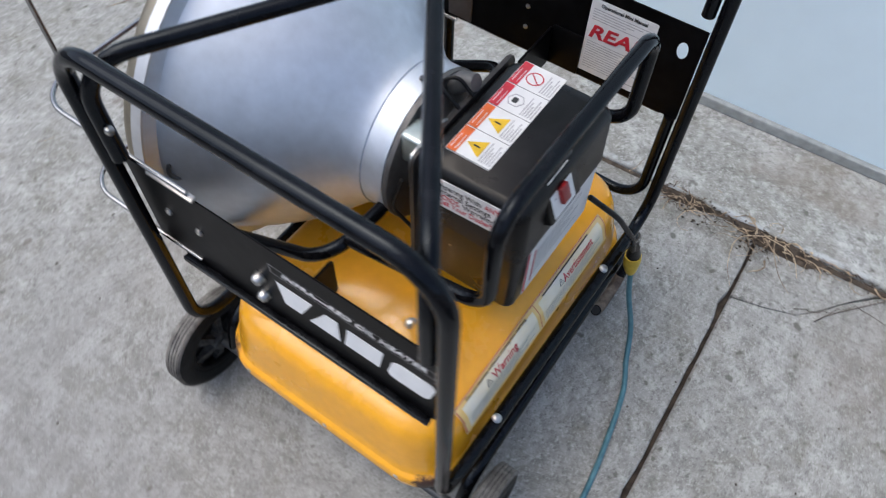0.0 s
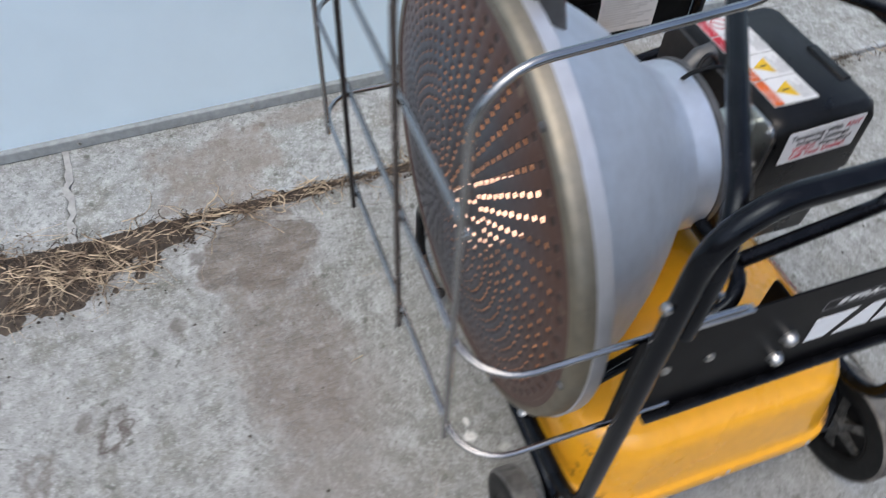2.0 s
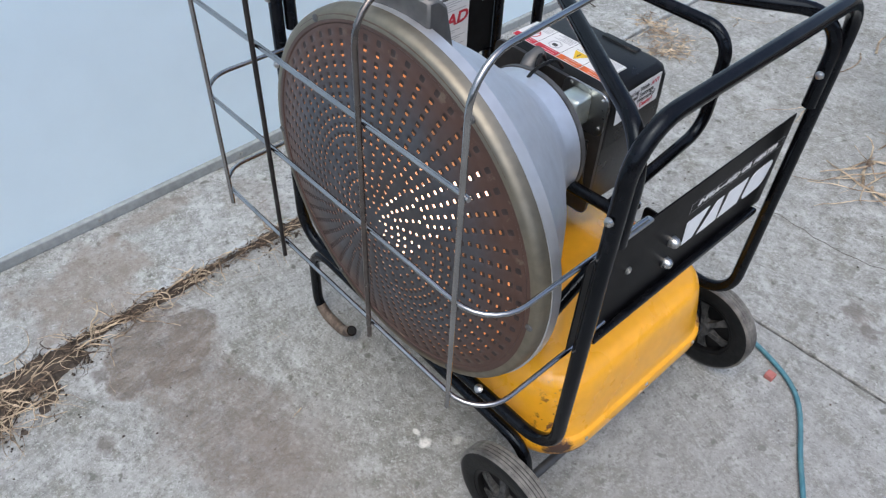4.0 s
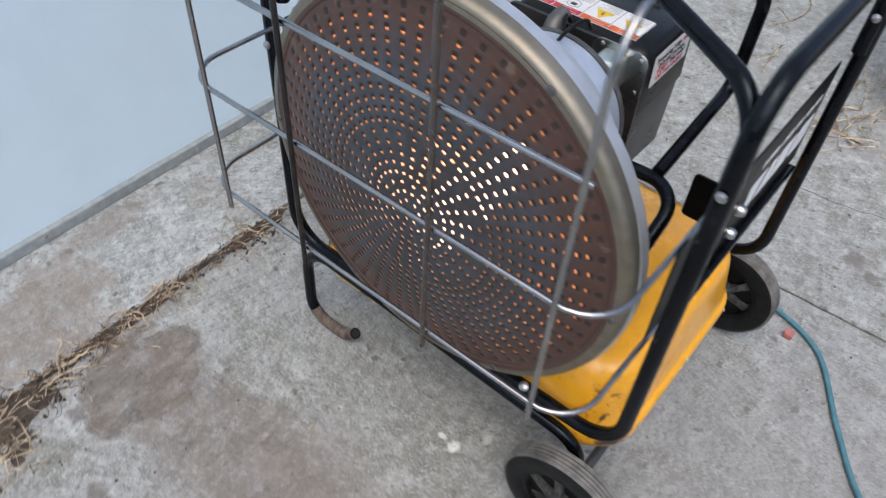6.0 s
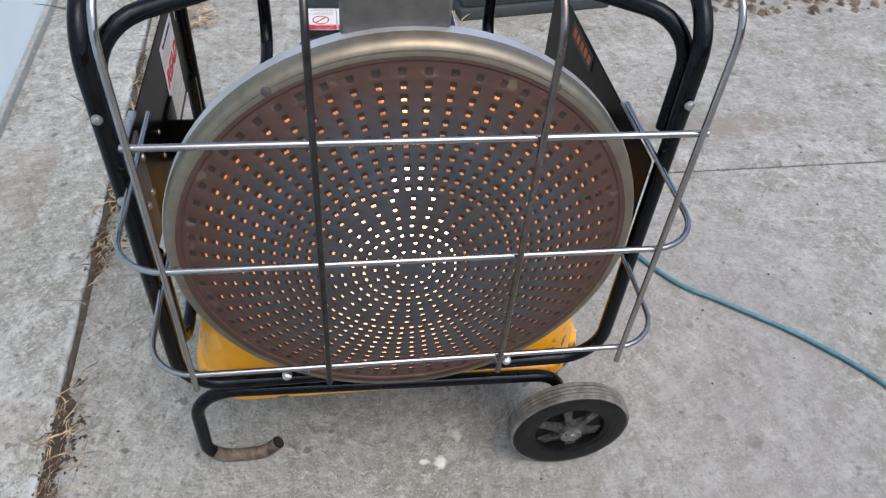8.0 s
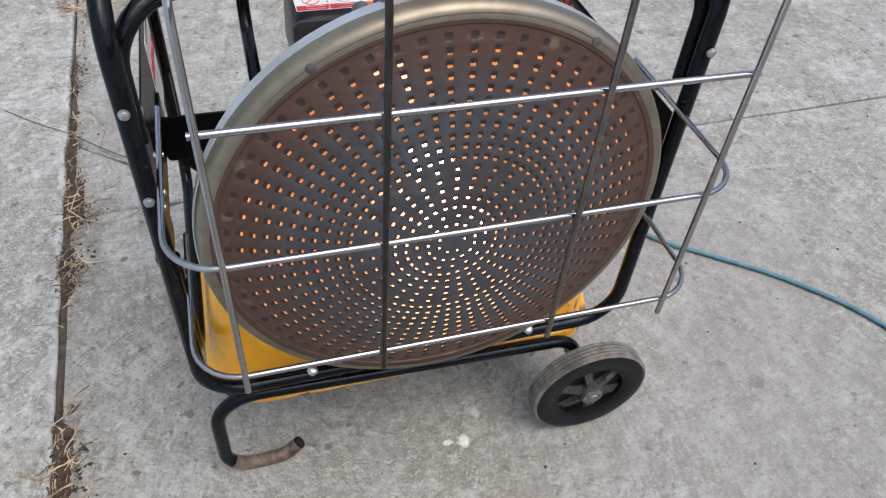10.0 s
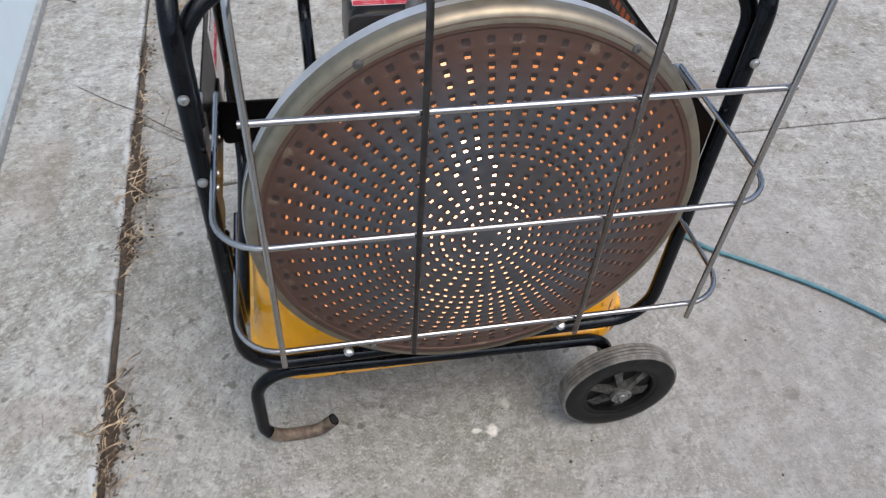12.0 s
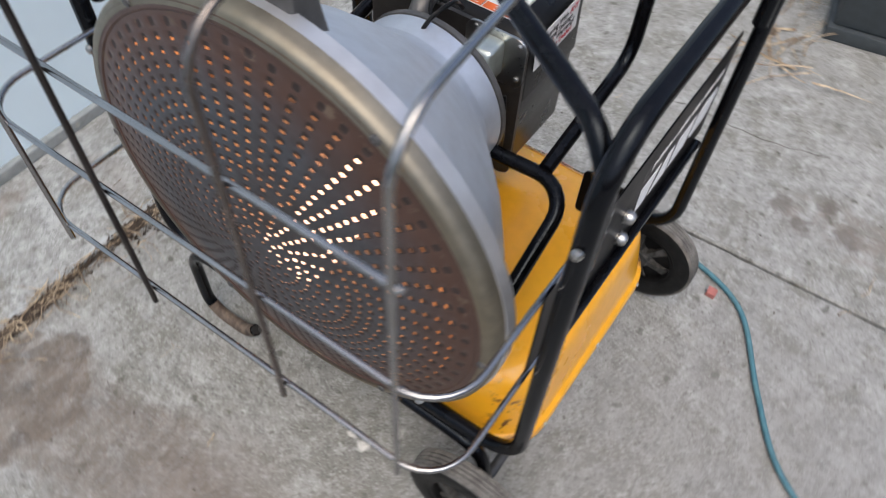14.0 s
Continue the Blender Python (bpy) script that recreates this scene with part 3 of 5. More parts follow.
def perforated_plate():
    """The domed plate: round every hole a cell of faces, with a dent that slopes in from its outer edge to a slot."""
    bm = bmesh.new()
    first, pitch, count_of = 0.016, 0.0119, [15] * 3 + [30] * 5 + [60] * 11
    rings = [first + pitch * (i - 0.5) for i in range(20)]

    def at(r, a, push=0.0):
        return bm.verts.new((r * math.cos(a), plate_y(r) + push, r * math.sin(a)))

    seen = {}

    def corner(r, a):
        key = (round(r, 5), round(a % (2 * math.pi), 4) % 6.2832)
        if key not in seen:
            q = r
            for edge, coarse in ((rings[3], 15), (rings[8], 30)):
                k = a / (math.pi / coarse)
                if abs(r - edge) < 1e-6 and abs(k - round(k)) > 0.1:
                    q = r * math.cos(math.pi / (2 * coarse))
            seen[key] = bm.verts.new((q * math.cos(a), plate_y(r), q * math.sin(a)))
        return seen[key]
    rng = random.Random(2)
    for i, count in enumerate(count_of):
        r0, r1 = rings[i], rings[i + 1]
        rc = (r0 + r1) / 2
        hr = 0.0026 + 0.0008 * rc / 0.23
        ht = min(0.0027 + 0.0014 * rc / 0.23, 0.32 * rc * 2 * math.pi / count)
        for k in range(count):
            a0, a1 = 2 * math.pi * k / count, 2 * math.pi * (k + 1) / count
            ac = (a0 + a1) / 2 + rng.gauss(0, 0.0003) / rc
            rj = rc + rng.gauss(0, 0.0003)
            wide, tall = ht * rng.uniform(0.93, 1.07), hr * rng.uniform(0.93, 1.07)
            out = [corner(r0, a0), corner((r0 + r1) / 2, a0), corner(r1, a0), corner(r1, (a0 + a1) / 2), corner(r1, a1), corner((r0 + r1) / 2, a1), corner(r0, a1), corner(r0, (a0 + a1) / 2)]
            way = ((-1, -0.82), (0, -1), (1, -0.86), (1.06, 0), (1, 0.86), (0, 1), (-1, 0.82), (-1.12, 0))
            if i == 0 and k % 2 + k // 14:
                bm.faces.new(out)
                continue
            lip = [at(rj + (tall + 0.0006) * u, ac + (wide + 0.0006) * v / rc) for u, v in way]
            inn = [at(rj + tall * u, ac + wide * v / rc, 0.0004) for u, v in way]
            # the outer part of the dent is a shelf coloured dark for shade; the slot lies towards the middle of the
            # disc
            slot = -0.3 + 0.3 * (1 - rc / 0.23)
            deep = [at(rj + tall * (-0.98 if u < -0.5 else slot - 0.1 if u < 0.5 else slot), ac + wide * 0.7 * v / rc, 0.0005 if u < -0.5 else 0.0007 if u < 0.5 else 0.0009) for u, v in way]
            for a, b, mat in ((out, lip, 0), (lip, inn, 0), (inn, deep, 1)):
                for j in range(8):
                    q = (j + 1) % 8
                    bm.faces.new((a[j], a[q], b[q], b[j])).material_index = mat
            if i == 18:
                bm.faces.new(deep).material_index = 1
    bm.faces.new([corner(rings[0], math.pi * k / 15) for k in range(30)])
    ring = [corner(rings[19], 2 * math.pi * k / 120) for k in range(120)]
    for r, y in ((0.2395, -0.2642), (0.2412, -0.2655), (0.251, -0.2648), (0.2548, -0.262), (0.2562, -0.257)):
        nxt = [bm.verts.new((r * math.cos(2 * math.pi * k / 120), y, r * math.sin(2 * math.pi * k / 120))) for k in range(120)]
        for k in range(120):
            bm.faces.new((ring[k], ring[(k + 1) % 120], nxt[(k + 1) % 120], nxt[k]))
        ring = nxt
    return bm


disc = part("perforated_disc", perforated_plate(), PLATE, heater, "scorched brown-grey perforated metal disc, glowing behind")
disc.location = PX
# second slot: the dents' shelves, darkened in colour to read as shaded
disc.data.materials.append(DENT_SHADE)
for a in (-3, 57.5, 122.5, 183, 240, 300):
    p = Vector((C + 0.2495 * math.cos(radians(a)), -0.2525, PX[2] + 0.2495 * math.sin(radians(a))))
    bolt("rivet", p, (0, -1, 0), 0.0048, heater, 0.003, CARBON)
burner = part("burner_bowl", lathe([(0.246, -0.24), (0.233, -0.21), (0.205, -0.157), (0.175, -0.115), (0.143, -0.08), (0.11, -0.052), (0.07, -0.034), (0.0005, -0.03)], 96, "y", caps=False), BOWL, heater, "glowing hot metal bowl inside the drum")
burner.location = (C, 0, DZ)
core = part("flame_core", lathe([(0.0005, -0.078), (0.024, -0.076), (0.034, -0.07), (0.038, -0.05), (0.036, -0.02), (0.032, 0.03), (0.027, 0.08), (0.018, 0.105), (0.0005, 0.112)], 32, "y", caps=False), FLAME, heater, "white-hot burner core behind the disc")
core.location = (C + 0.02, -0.193, DZ - 0.018)

# igniter box on the cone
ign = part("igniter_box", prism([(-0.224, 0.722), (-0.182, 0.716), (-0.196, 0.778), (-0.21, 0.79), (-0.224, 0.79)], 0.1, 0.003, Matrix(((0, 0, 1, C - 0.066), (1, 0, 0, 0), (0, 1, 0, 0), (0, 0, 0, 1)))), CARBON, heater, "small grey metal box with a warning sticker")
part("igniter_base", prism([(-0.226, 0.7), (-0.176, 0.672), (-0.168, 0.684), (-0.182, 0.716), (-0.226, 0.722)], 0.085, 0.002, Matrix(((0, 0, 1, C - 0.058), (1, 0, 0, 0), (0, 1, 0, 0), (0, 0, 0, 1)))), DARK_CAST, ign, "dark grey lower block")
M = basis((C - 0.012, -0.1885, 0.748), (-1, 0, 0), (0, -0.22, 0.975))
ist = part("igniter_sticker", prism(rounded(0.04, 0.02, 0.002, 3), 0.0006, 0, M), WHITE, ign, "white warning sticker", smooth=False)
bars([(-0.04, -0.02, 0.026, 0.04)], M @ pose(0, 0, 0.0004), RED_INK, ist, "colour_block")
part("warning_triangle", prism([(-0.004, -0.013), (0.022, -0.013), (0.009, 0.014)], 0.0006, 0, M @ pose(0, 0, 0.0006)), YELLOW_INK, ist, smooth=False)

# burner housing
housing = part("burner_housing", loft([[(C + x * 1.0 - 0.008, 0.127 + y, z) for x, y in rounded(hx, hy, r)] for z, hx, hy, r in ((0.385, 0.096, 0.066, 0.012), (0.39, 0.1, 0.07, 0.014), (0.5, 0.103, 0.073, 0.014), (0.502, 0.106, 0.075, 0.014), (0.575, 0.104, 0.073, 0.014), (0.588, 0.1, 0.069, 0.016), (0.594, 0.093, 0.062, 0.016))]), BLACK_PLASTIC, heater, "black plastic burner housing with warning stickers")
part("housing_plate", prism(rounded(0.108, 0.105, 0.012), 0.006, 0.001, basis((C - 0.008, 0.055, 0.488), (1, 0, 0), (0, 0, 1))), DARK_PLATE, heater, "grey-brown mounting plate before the housing")
sol = part("fuel_valve", box((C + 0.038, 0.016, 0.542), (C + 0.074, 0.05, 0.588), 0.006, 3), VALVE, heater, "shiny zinc-plated box on the burner")

part("valve_flange", prism(rounded(0.04, 0.034, 0.014, 5), 0.003, 0.0006, basis((C + 0.06, 0.0515, 0.562), (1, 0, 0), (0, 0, 1))), STEEL, sol)
for u, v in ((0.092, 0.588), (0.092, 0.542), (0.034, 0.59)):
    bolt("screw", (C + u, 0.048, v), (0, -1, 0), 0.0032, sol)
part("blower_casing", lathe([(0.062, 0.018), (0.066, 0.02), (0.066, 0.05), (0.06, 0.054)], 40, "y", (C - 0.01, 0, DZ - 0.005)), DARK_CAST, heater, "dark cast blower casing behind the cone")
part("nozzle_fitting", sweep([(C - 0.03, 0.022, 0.585), (C - 0.03, 0.035, 0.6), (C - 0.03, 0.052, 0.606)], [0.012, 0.013, 0.011], 12), CARBON, heater)
for pts in ([(C + 0.01, 0.055, 0.598), (C + 0.015, 0.03, 0.625), (C + 0.005, 0.0, 0.615), (C - 0.005, -0.012, 0.59)], [(C - 0.02, 0.055, 0.595), (C - 0.016, 0.035, 0.618), (C - 0.01, 0.018, 0.608), (C + 0.004, 0.014, 0.575)], [(C + 0.09, 0.03, 0.53), (C + 0.1, 0.02, 0.48), (C + 0.085, 0.05, 0.43), (C + 0.06, 0.07, 0.39)]):
    part("burner_wire", sweep(fillet(pts, 0.025), 0.0026, 8), BLACK_PLASTIC, heater, "thin black burner wire")
for u, v in ((-0.1, 0.58), (0.085, 0.58), (0.092, 0.4), (-0.1, 0.4)):
    bolt("screw", (C + u, 0.0548, v), (0, -1, 0), 0.0042, heater)

# bent support tubes round the housing
part("support_tube", sweep(fillet([(C - 0.206, -0.185, 0.375), (C - 0.206, 0.003, 0.474), (C - 0.11, 0.004, 0.466), (C + 0.11, 0.004, 0.466), (C + 0.206, 0.003, 0.474), (C + 0.206, -0.185, 0.375)], [0, 0.055, 0.1, 0.1, 0.055, 0]), 0.0092, 14), BLACK, heater)
part("rear_hoop", sweep(fillet([(C - 0.168, 0.006, 0.478), (C - 0.168, 0.203, 0.515), (C - 0.168, 0.203, 0.668), (C + 0.168, 0.203, 0.668), (C + 0.168, 0.203, 0.515), (C + 0.168, 0.006, 0.478)], 0.04), 0.0092, 14), BLACK, heater)

part("side_loop", sweep(fillet([(XL - 0.001, -0.165, 0.432), (XL - 0.001, -0.165, 0.234), (XL - 0.001, 0.226, 0.234), (XL - 0.001, 0.226, 0.432)], 0.05), 0.0088, 14), BLACK, heater, "black tube loop below the far panel")

# side panels
def holed_plate(y0, y1, z0, z1, at, ry, rz, x, thick, n=32):
    """A thin upright plate in the y, z plane with one oval hole."""
    cy, cz = at
    bm = bmesh.new()
    rings = []
    for px in (x, x + thick):
        out, inn = [], []
        for k in range(n):
            c, q = math.cos(2 * math.pi * k / n), math.sin(2 * math.pi * k / n)
            t = min(((y1 if c > 0 else y0) - cy) / c if abs(c) > 1e-6 else 9, ((z1 if q > 0 else z0) - cz) / q if abs(q) > 1e-6 else 9)
            out.append((px, cy + c * t, cz + q * t))
            inn.append((px, cy + ry * c, cz + rz * q))
        for u, v in ((y0, z0), (y1, z0), (y1, z1), (y0, z1)):
            near = min(range(n), key=lambda k: (out[k][1] - u) ** 2 + (out[k][2] - v) ** 2)
            out[near] = (px, u, v)
        rings.append(([bm.verts.new(p) for p in out], [bm.verts.new(p) for p in inn]))
    (o0, i0), (o1, i1) = rings
    for a, b in ((o0, i0), (i0, i1), (i1, o1), (o1, o0)):
        for k in range(n):
            bm.faces.new((a[k], a[(k + 1) % n], b[(k + 1) % n], b[k]))
    return bm


for s in (1, -1):
    x = C + (0.279 if s > 0 else -0.2985)
    if s > 0:
        bm = box((x - 0.002, -0.212, 0.43), (x, 0.232, 0.588), 0.0008, 1)
    else:
        bm = holed_plate(-0.192, 0.2355, 0.43, 0.588, (0.21, 0.546), 0.008, 0.014, x, 0.002)
    pan = part("side_panel", bm, BLACK_SHEET, heater, "black sheet-metal side panel", smooth=s > 0)
    part("panel_lip", box((min(x, x + s * 0.016), -0.168, 0.425), (max(x, x + s * 0.01), 0.21, 0.434), 0.002), BLACK, pan)
    for y, z, r in ((-0.166, 0.52, 0.005), (-0.118, 0.518, 0.005)):
        bolt("bolt", (x, y, z), (s, 0, 0), r, pan)
    for z in (0.509, 0.472):
        bolt("bolt", (x, -0.026, z), (s, 0, 0), 0.0078, pan, 0.011)
    x0, x1 = (C + 0.21, C + 0.276) if s > 0 else (C - 0.2955, C - 0.2)
    br = part("bracket", prism(rounded((x1 - x0) / 2, 0.034, 0.006, 3), 0.004, 0.0008, basis(((x0 + x1) / 2, 0.02, 0.462), (1, 0, 0), (0, 0, 1))), BLACK_SHEET, heater, "black steel bracket between panel and drum")
    part("bracket_flange", box((min(x - s * 0.0025, x - s * 0.006), 0.02, 0.43), (max(x - s * 0.0025, x - s * 0.006), 0.07, 0.5), 0.001), BLACK_SHEET, br)

# mounting plate inside the far panel, with its screws
GREY_PLATE = material("grey_brown_plate", (0.13, 0.118, 0.115), 0.5, 0.3, other=(0.1, 0.09, 0.088), scale=12)
mount = part("mounting_plate", box((C - 0.296, -0.165, 0.435), (C - 0.292, -0.122, 0.582), 0.001), GREY_PLATE, heater, "dull grey-brown mounting plate")
for y, z in ((-0.13, 0.498), (-0.155, 0.498), (-0.13, 0.55)):
    bolt("screw", (C - 0.292, y, z), (1, 0, 0), 0.0045, mount)
for y, z in ((0.035, 0.477), (0.06, 0.477), (-0.026, 0.509), (-0.026, 0.472)):
    bolt("screw", (C - 0.296, y, z), (1, 0, 0), 0.0035, heater)
part("guard_clip", box((C - 0.303, -0.17, 0.589), (C - 0.294, -0.1, 0.5935), 0.0015), STEEL, heater, "flattened end of the guard wire")
part("guard_clip", box((C + 0.275, -0.17, 0.589), (C + 0.284, -0.1, 0.5935), 0.0015), STEEL, heater, "flattened end of the guard wire")
M = basis((C + 0.2765, 0.07, 0.57), (0, -1, 0), (0, 0, 1))
inner = part("inner_label", prism(rounded(0.05, 0.013, 0.002, 3), 0.0006, 0, M), BLACK_INK, heater, "dark label with orange print", smooth=False)
for k in range(5):
    part("print_bar", prism([(-0.042 + 0.018 * k, -0.006), (-0.03 + 0.018 * k, -0.006), (-0.028 + 0.018 * k, 0.007), (-0.039 + 0.018 * k, 0.007)], 0.0004, 0, M @ pose(0, 0, 0.0007)), ORANGE_INK, inner, smooth=False)

# tank
def tank_ring(z, hx, hy, r):
    return [(C + x, 0.02 + y, z) for x, y in rounded(hx, hy, r, 8)]


tank = part("fuel_tank", loft([tank_ring(z, hx, hx - 0.0815, r) for z, hx, r in ((0.143, 0.283, 0.066), (0.1435, 0.2925, 0.076), (0.147, 0.2955, 0.079), (0.158, 0.2965, 0.08), (0.17, 0.2955, 0.079), (0.1745, 0.2935, 0.079), (0.1765, 0.2897, 0.077), (0.1785, 0.2885, 0.077), (0.2, 0.286, 0.077), (0.24, 0.2805, 0.077), (0.262, 0.2768, 0.077), (0.272, 0.2737, 0.076), (0.279, 0.269, 0.074), (0.2845, 0.2625, 0.071), (0.288, 0.254, 0.067), (0.2905, 0.244, 0.063), (0.2965, 0.222, 0.056), (0.309, 0.19, 0.046), (0.323, 0.16, 0.036), (0.328, 0.13, 0.03))]), YELLOW, heater, "yellow enamelled fuel tank, rusty along its lower edge")
for y in (0.03, -0.12, 0.16):
    bolt("tank_rivet", (C + 0.2955, y, 0.166), (1, 0, 0.12), 0.0032, tank)

# feet, axle and wheels
for y in (-0.203, 0.249):
    way = fillet([(C + 0.262, y, 0.094), (C + 0.246, y, 0.168), (C - 0.291, y, 0.189), (C - 0.293, y, 0.0098), (C - 0.209, y, 0.0098), (C - 0.184, y, 0.0375)], [0, 0.05, 0.06, 0.04, 0.05, 0], steps=10)
    foot = part("foot_tube", sweep(way, 0.0098, 14), BLACK, heater, "black bent tube foot, worn bare at its curl")
    part("worn_tip", sweep([p for p in way if p.z < 0.039 and p.x > C - 0.286 and p.x < C], 0.0101, 14, caps=False), BROWN, foot, "bare scuffed brown tube end")
    # solid black plug: the darkness inside the open tube end, put into colour
    part("tube_mouth", sweep([(C - 0.187, y, 0.0343), (C - 0.1834, y, 0.0382)], 0.0079, 14), BLACK_INK, foot)
part("axle", sweep([(C + 0.265, -0.255, 0.0942), (C + 0.265, 0.3, 0.0942)], 0.0075, 14), DARK_CAST, heater, "dark steel axle rod")


def wheel(y, out):
    w = part("wheel", lathe([(0.106, -0.012), (0.106, 0.012), (0.103, 0.0145), (0.094, 0.0168), (0.074, 0.0168), (0.07, 0.015), (0.07, -0.015), (0.074, -0.0168), (0.094, -0.0168), (0.103, -0.0145)], 64, "y", closed=True), RUBBER, heater, "black rubber tyred wheel with a dusty tread and spoked rim")
    for g in (-1, 1):
        part("tyre_shoulder", lathe([(0.1062, g * 0.0118), (0.1064, g * 0.0128), (0.1046, g * 0.0143), (0.1018, g * 0.0151), (0.1015, g * 0.0146), (0.1036, g * 0.0132)], 64, "y", closed=True), TREAD, w, "scuffed pale tyre shoulder")
    for g in (-0.009, -0.003, 0.003, 0.009):
        part("tread_rib", lathe([(0.1055, g - 0.0026), (0.1072, g - 0.0022), (0.1072, g + 0.0022), (0.1055, g + 0.0026)], 64, "y", closed=True), TREAD, w)
    bm = lathe([(0.0705, -0.014), (0.0705, 0.014), (0.066, 0.0145), (0.0625, 0.0125), (0.061, -0.001), (0.02, -0.001), (0.02, -0.003), (0.061, -0.003), (0.0625, -0.0125), (0.066, -0.0145)], 48, "y", closed=True)
    rim = part("rim", bm, RIM, w)
    hub = part("hub", lathe([(0.019, -0.021), (0.021, -0.019), (0.021, 0.019), (0.019, 0.021)], 24, "y"), DUSTY, rim)
    for k in range(6):
        a = 2 * math.pi * k / 6 + 0.3
        sp = prism([(0.016, -0.0075), (0.036, -0.0045), (0.052, -0.007), (0.0615, -0.0125), (0.0615, 0.0125), (0.052, 0.007), (0.036, 0.0045), (0.016, 0.0075)], 0.032, 0.0015, Matrix(((1, 0, 0, 0), (0, 0, 1, -0.016), (0, 1, 0, 0), (0, 0, 0, 1))))
        for v in sp.verts:
            v.co.y *= 1 - 0.62 * max(0.0, (v.co.xz.length - 0.018) / 0.045)
        bmesh.ops.rotate(sp, cent=(0, 0, 0), matrix=Matrix.Rotation(a, 3, "Y"), verts=sp.verts)
        part("spoke", sp, DUSTY, rim, "dusty grey spoke")
    part("axle_washer", lathe([(0.0185, out * 0.021), (0.0185, out * 0.0228), (0.016, out * 0.0234), (0.0085, out * 0.0236), (0.0078, out * 0.0262), (0.006, out * 0.027), (0.0045, out * 0.0264), (0.002, out * 0.026)], 20, "y"), DULL, w, "dull grey hub washer on the axle")
    # black studs stand in for the small dark holes in the washer
    for k in range(3):
        bolt("hub_hole_dot", Vector((0.0135 * math.cos(k * 2.1 + 0.4), out * 0.0232, 0.0135 * math.sin(k * 2.1 + 0.4))), (0, out, 0), 0.002, w, 0.0012, BLACK_INK)
    w.location = (C + 0.265, y, 0.0942)
    w.scale = (0.88, 1, 0.88)
    return w


wheel(-0.245, -1)
wheel(0.282, 1)

# ---- stickers and print on the heater ----
def sticker(name, m, w, h, mat, label, parent=heater, r=0.002):
    return part(name, prism(rounded(w / 2, h / 2, r, 3), 0.0006, 0, m), mat, parent, label, smooth=False)


# four-part warning strip on the housing
M = basis((C - 0.021, 0.103, 0.5945), (0, 1, 0), (-1, 0, 0))
strip = sticker("warning_sticker", M, 0.058, 0.173, WHITE, "white sticker of four warning signs in red, orange and yellow")
for i in range(4):
    yy = 0.065 - 0.0432 * i
    ink = (RED_INK, RED_INK, ORANGE_INK, ORANGE_INK)[i]
    bars([(-0.0285, yy - 0.0205, 0.0125, 0.041)], M @ pose(0, 0, 0.0004), ink, strip, "colour_block")
    bars([(0.0115 + 0.0034 * k, yy - 0.017, 0.0016, 0.032 - 0.006 * (k % 3)) for k in range(5)], M @ pose(0, 0, 0.0004), GREY_INK, strip)
    bars([(-0.0255, yy - 0.0165, 0.0008, 0.024), (-0.0195, yy - 0.0165, 0.0008, 0.024)], M @ pose(0, 0, 0.0006), WHITE, strip)
    bars([(-0.0285, yy - 0.0216, 0.057, 0.0008)], M @ pose(0, 0, 0.0006), BLACK_INK, strip, "rule")
    if i > 1:
        part("warning_triangle", prism([(0.0085, yy - 0.0135), (0.0085, yy + 0.0135), (-0.0135, yy)], 0.0006, 0, M @ pose(0, 0, 0.0006)), YELLOW_INK, strip, smooth=False)
        bars([(-0.005, yy - 0.0012, 0.0085, 0.0024)], M @ pose(0, 0, 0.001), BLACK_INK, strip)
    else:
        ringm = lathe([(0.0112, 0), (0.0112, 0.0004), (0.0097, 0.0004), (0.0097, 0)], 28 if i == 0 else 6, "z", closed=True)
        bmesh.ops.transform(ringm, matrix=M @ pose(-0.003, yy, 0.0006), verts=ringm.verts)
        part("sign_ring", ringm, RED_INK if i == 0 else GREY_INK, strip, smooth=False)
        part("sign_bar", prism([(-0.0105, yy + 0.006), (-0.0095, yy + 0.0072), (0.0045, yy - 0.006), (0.0035, yy - 0.0072)] if i == 0 else rounded(0.0035, 0.0045, 0.002, 3), 0.0004, 0, M @ (pose(0, 0, 0.0006) if i == 0 else pose(-0.004, yy, 0.0006))), RED_INK if i == 0 else BLACK_INK, strip, smooth=False)

# side label
M = basis((C + 0.0985, 0.1245, 0.564), (0, 1, 0.06), (0, -0.06, 1))
side = sticker("side_label", M, 0.099, 0.047, WHITE, "white label with a tampering warning in black and red")
lettering("Tampering With", 0.0115, M @ pose(-0.011, 0.0135, 0.0008), BLACK_INK, side, 0.066)
lettering("ANY", 0.0115, M @ pose(0.036, 0.0135, 0.0008), RED_INK, side, 0.019)
lettering("Internal Settings", 0.0115, M @ pose(0, 0.004, 0.0008), BLACK_INK, side, 0.068)
lettering("VOIDS", 0.0115, M @ pose(-0.022, -0.0055, 0.0008), RED_INK, side, 0.03)
lettering("Warranty!", 0.0115, M @ pose(0.019, -0.0055, 0.0008), BLACK_INK, side, 0.042)
lettering("Call Your Dealer!", 0.0115, M @ pose(0, -0.015, 0.0008), RED_INK, side, 0.072)

# rear switch plate and data label
bezel = part("switch_bezel", prism([(0.192, 0.528), (0.2015, 0.528), (0.213, 0.536), (0.19, 0.5965), (0.176, 0.5955)], 0.066, 0.002, Matrix(((0, 0, 1, C - 0.018), (1, 0, 0, 0), (0, 1, 0, 0), (0, 0, 0, 1)))), BLACK_PLASTIC, heater, "sloping black switch bezel on the housing")
M = basis((C + 0.019, 0.2022, 0.566), (-1, 0, 0), (0, -0.355, 0.935))
sw = sticker("switch_plate", M, 0.046, 0.053, WHITE, "white switch plate with a red rocker switch", bezel)
rocker = box((-0.008, -0.0115, 0.0004), (0.008, 0.0115, 0.0065), 0.0015)
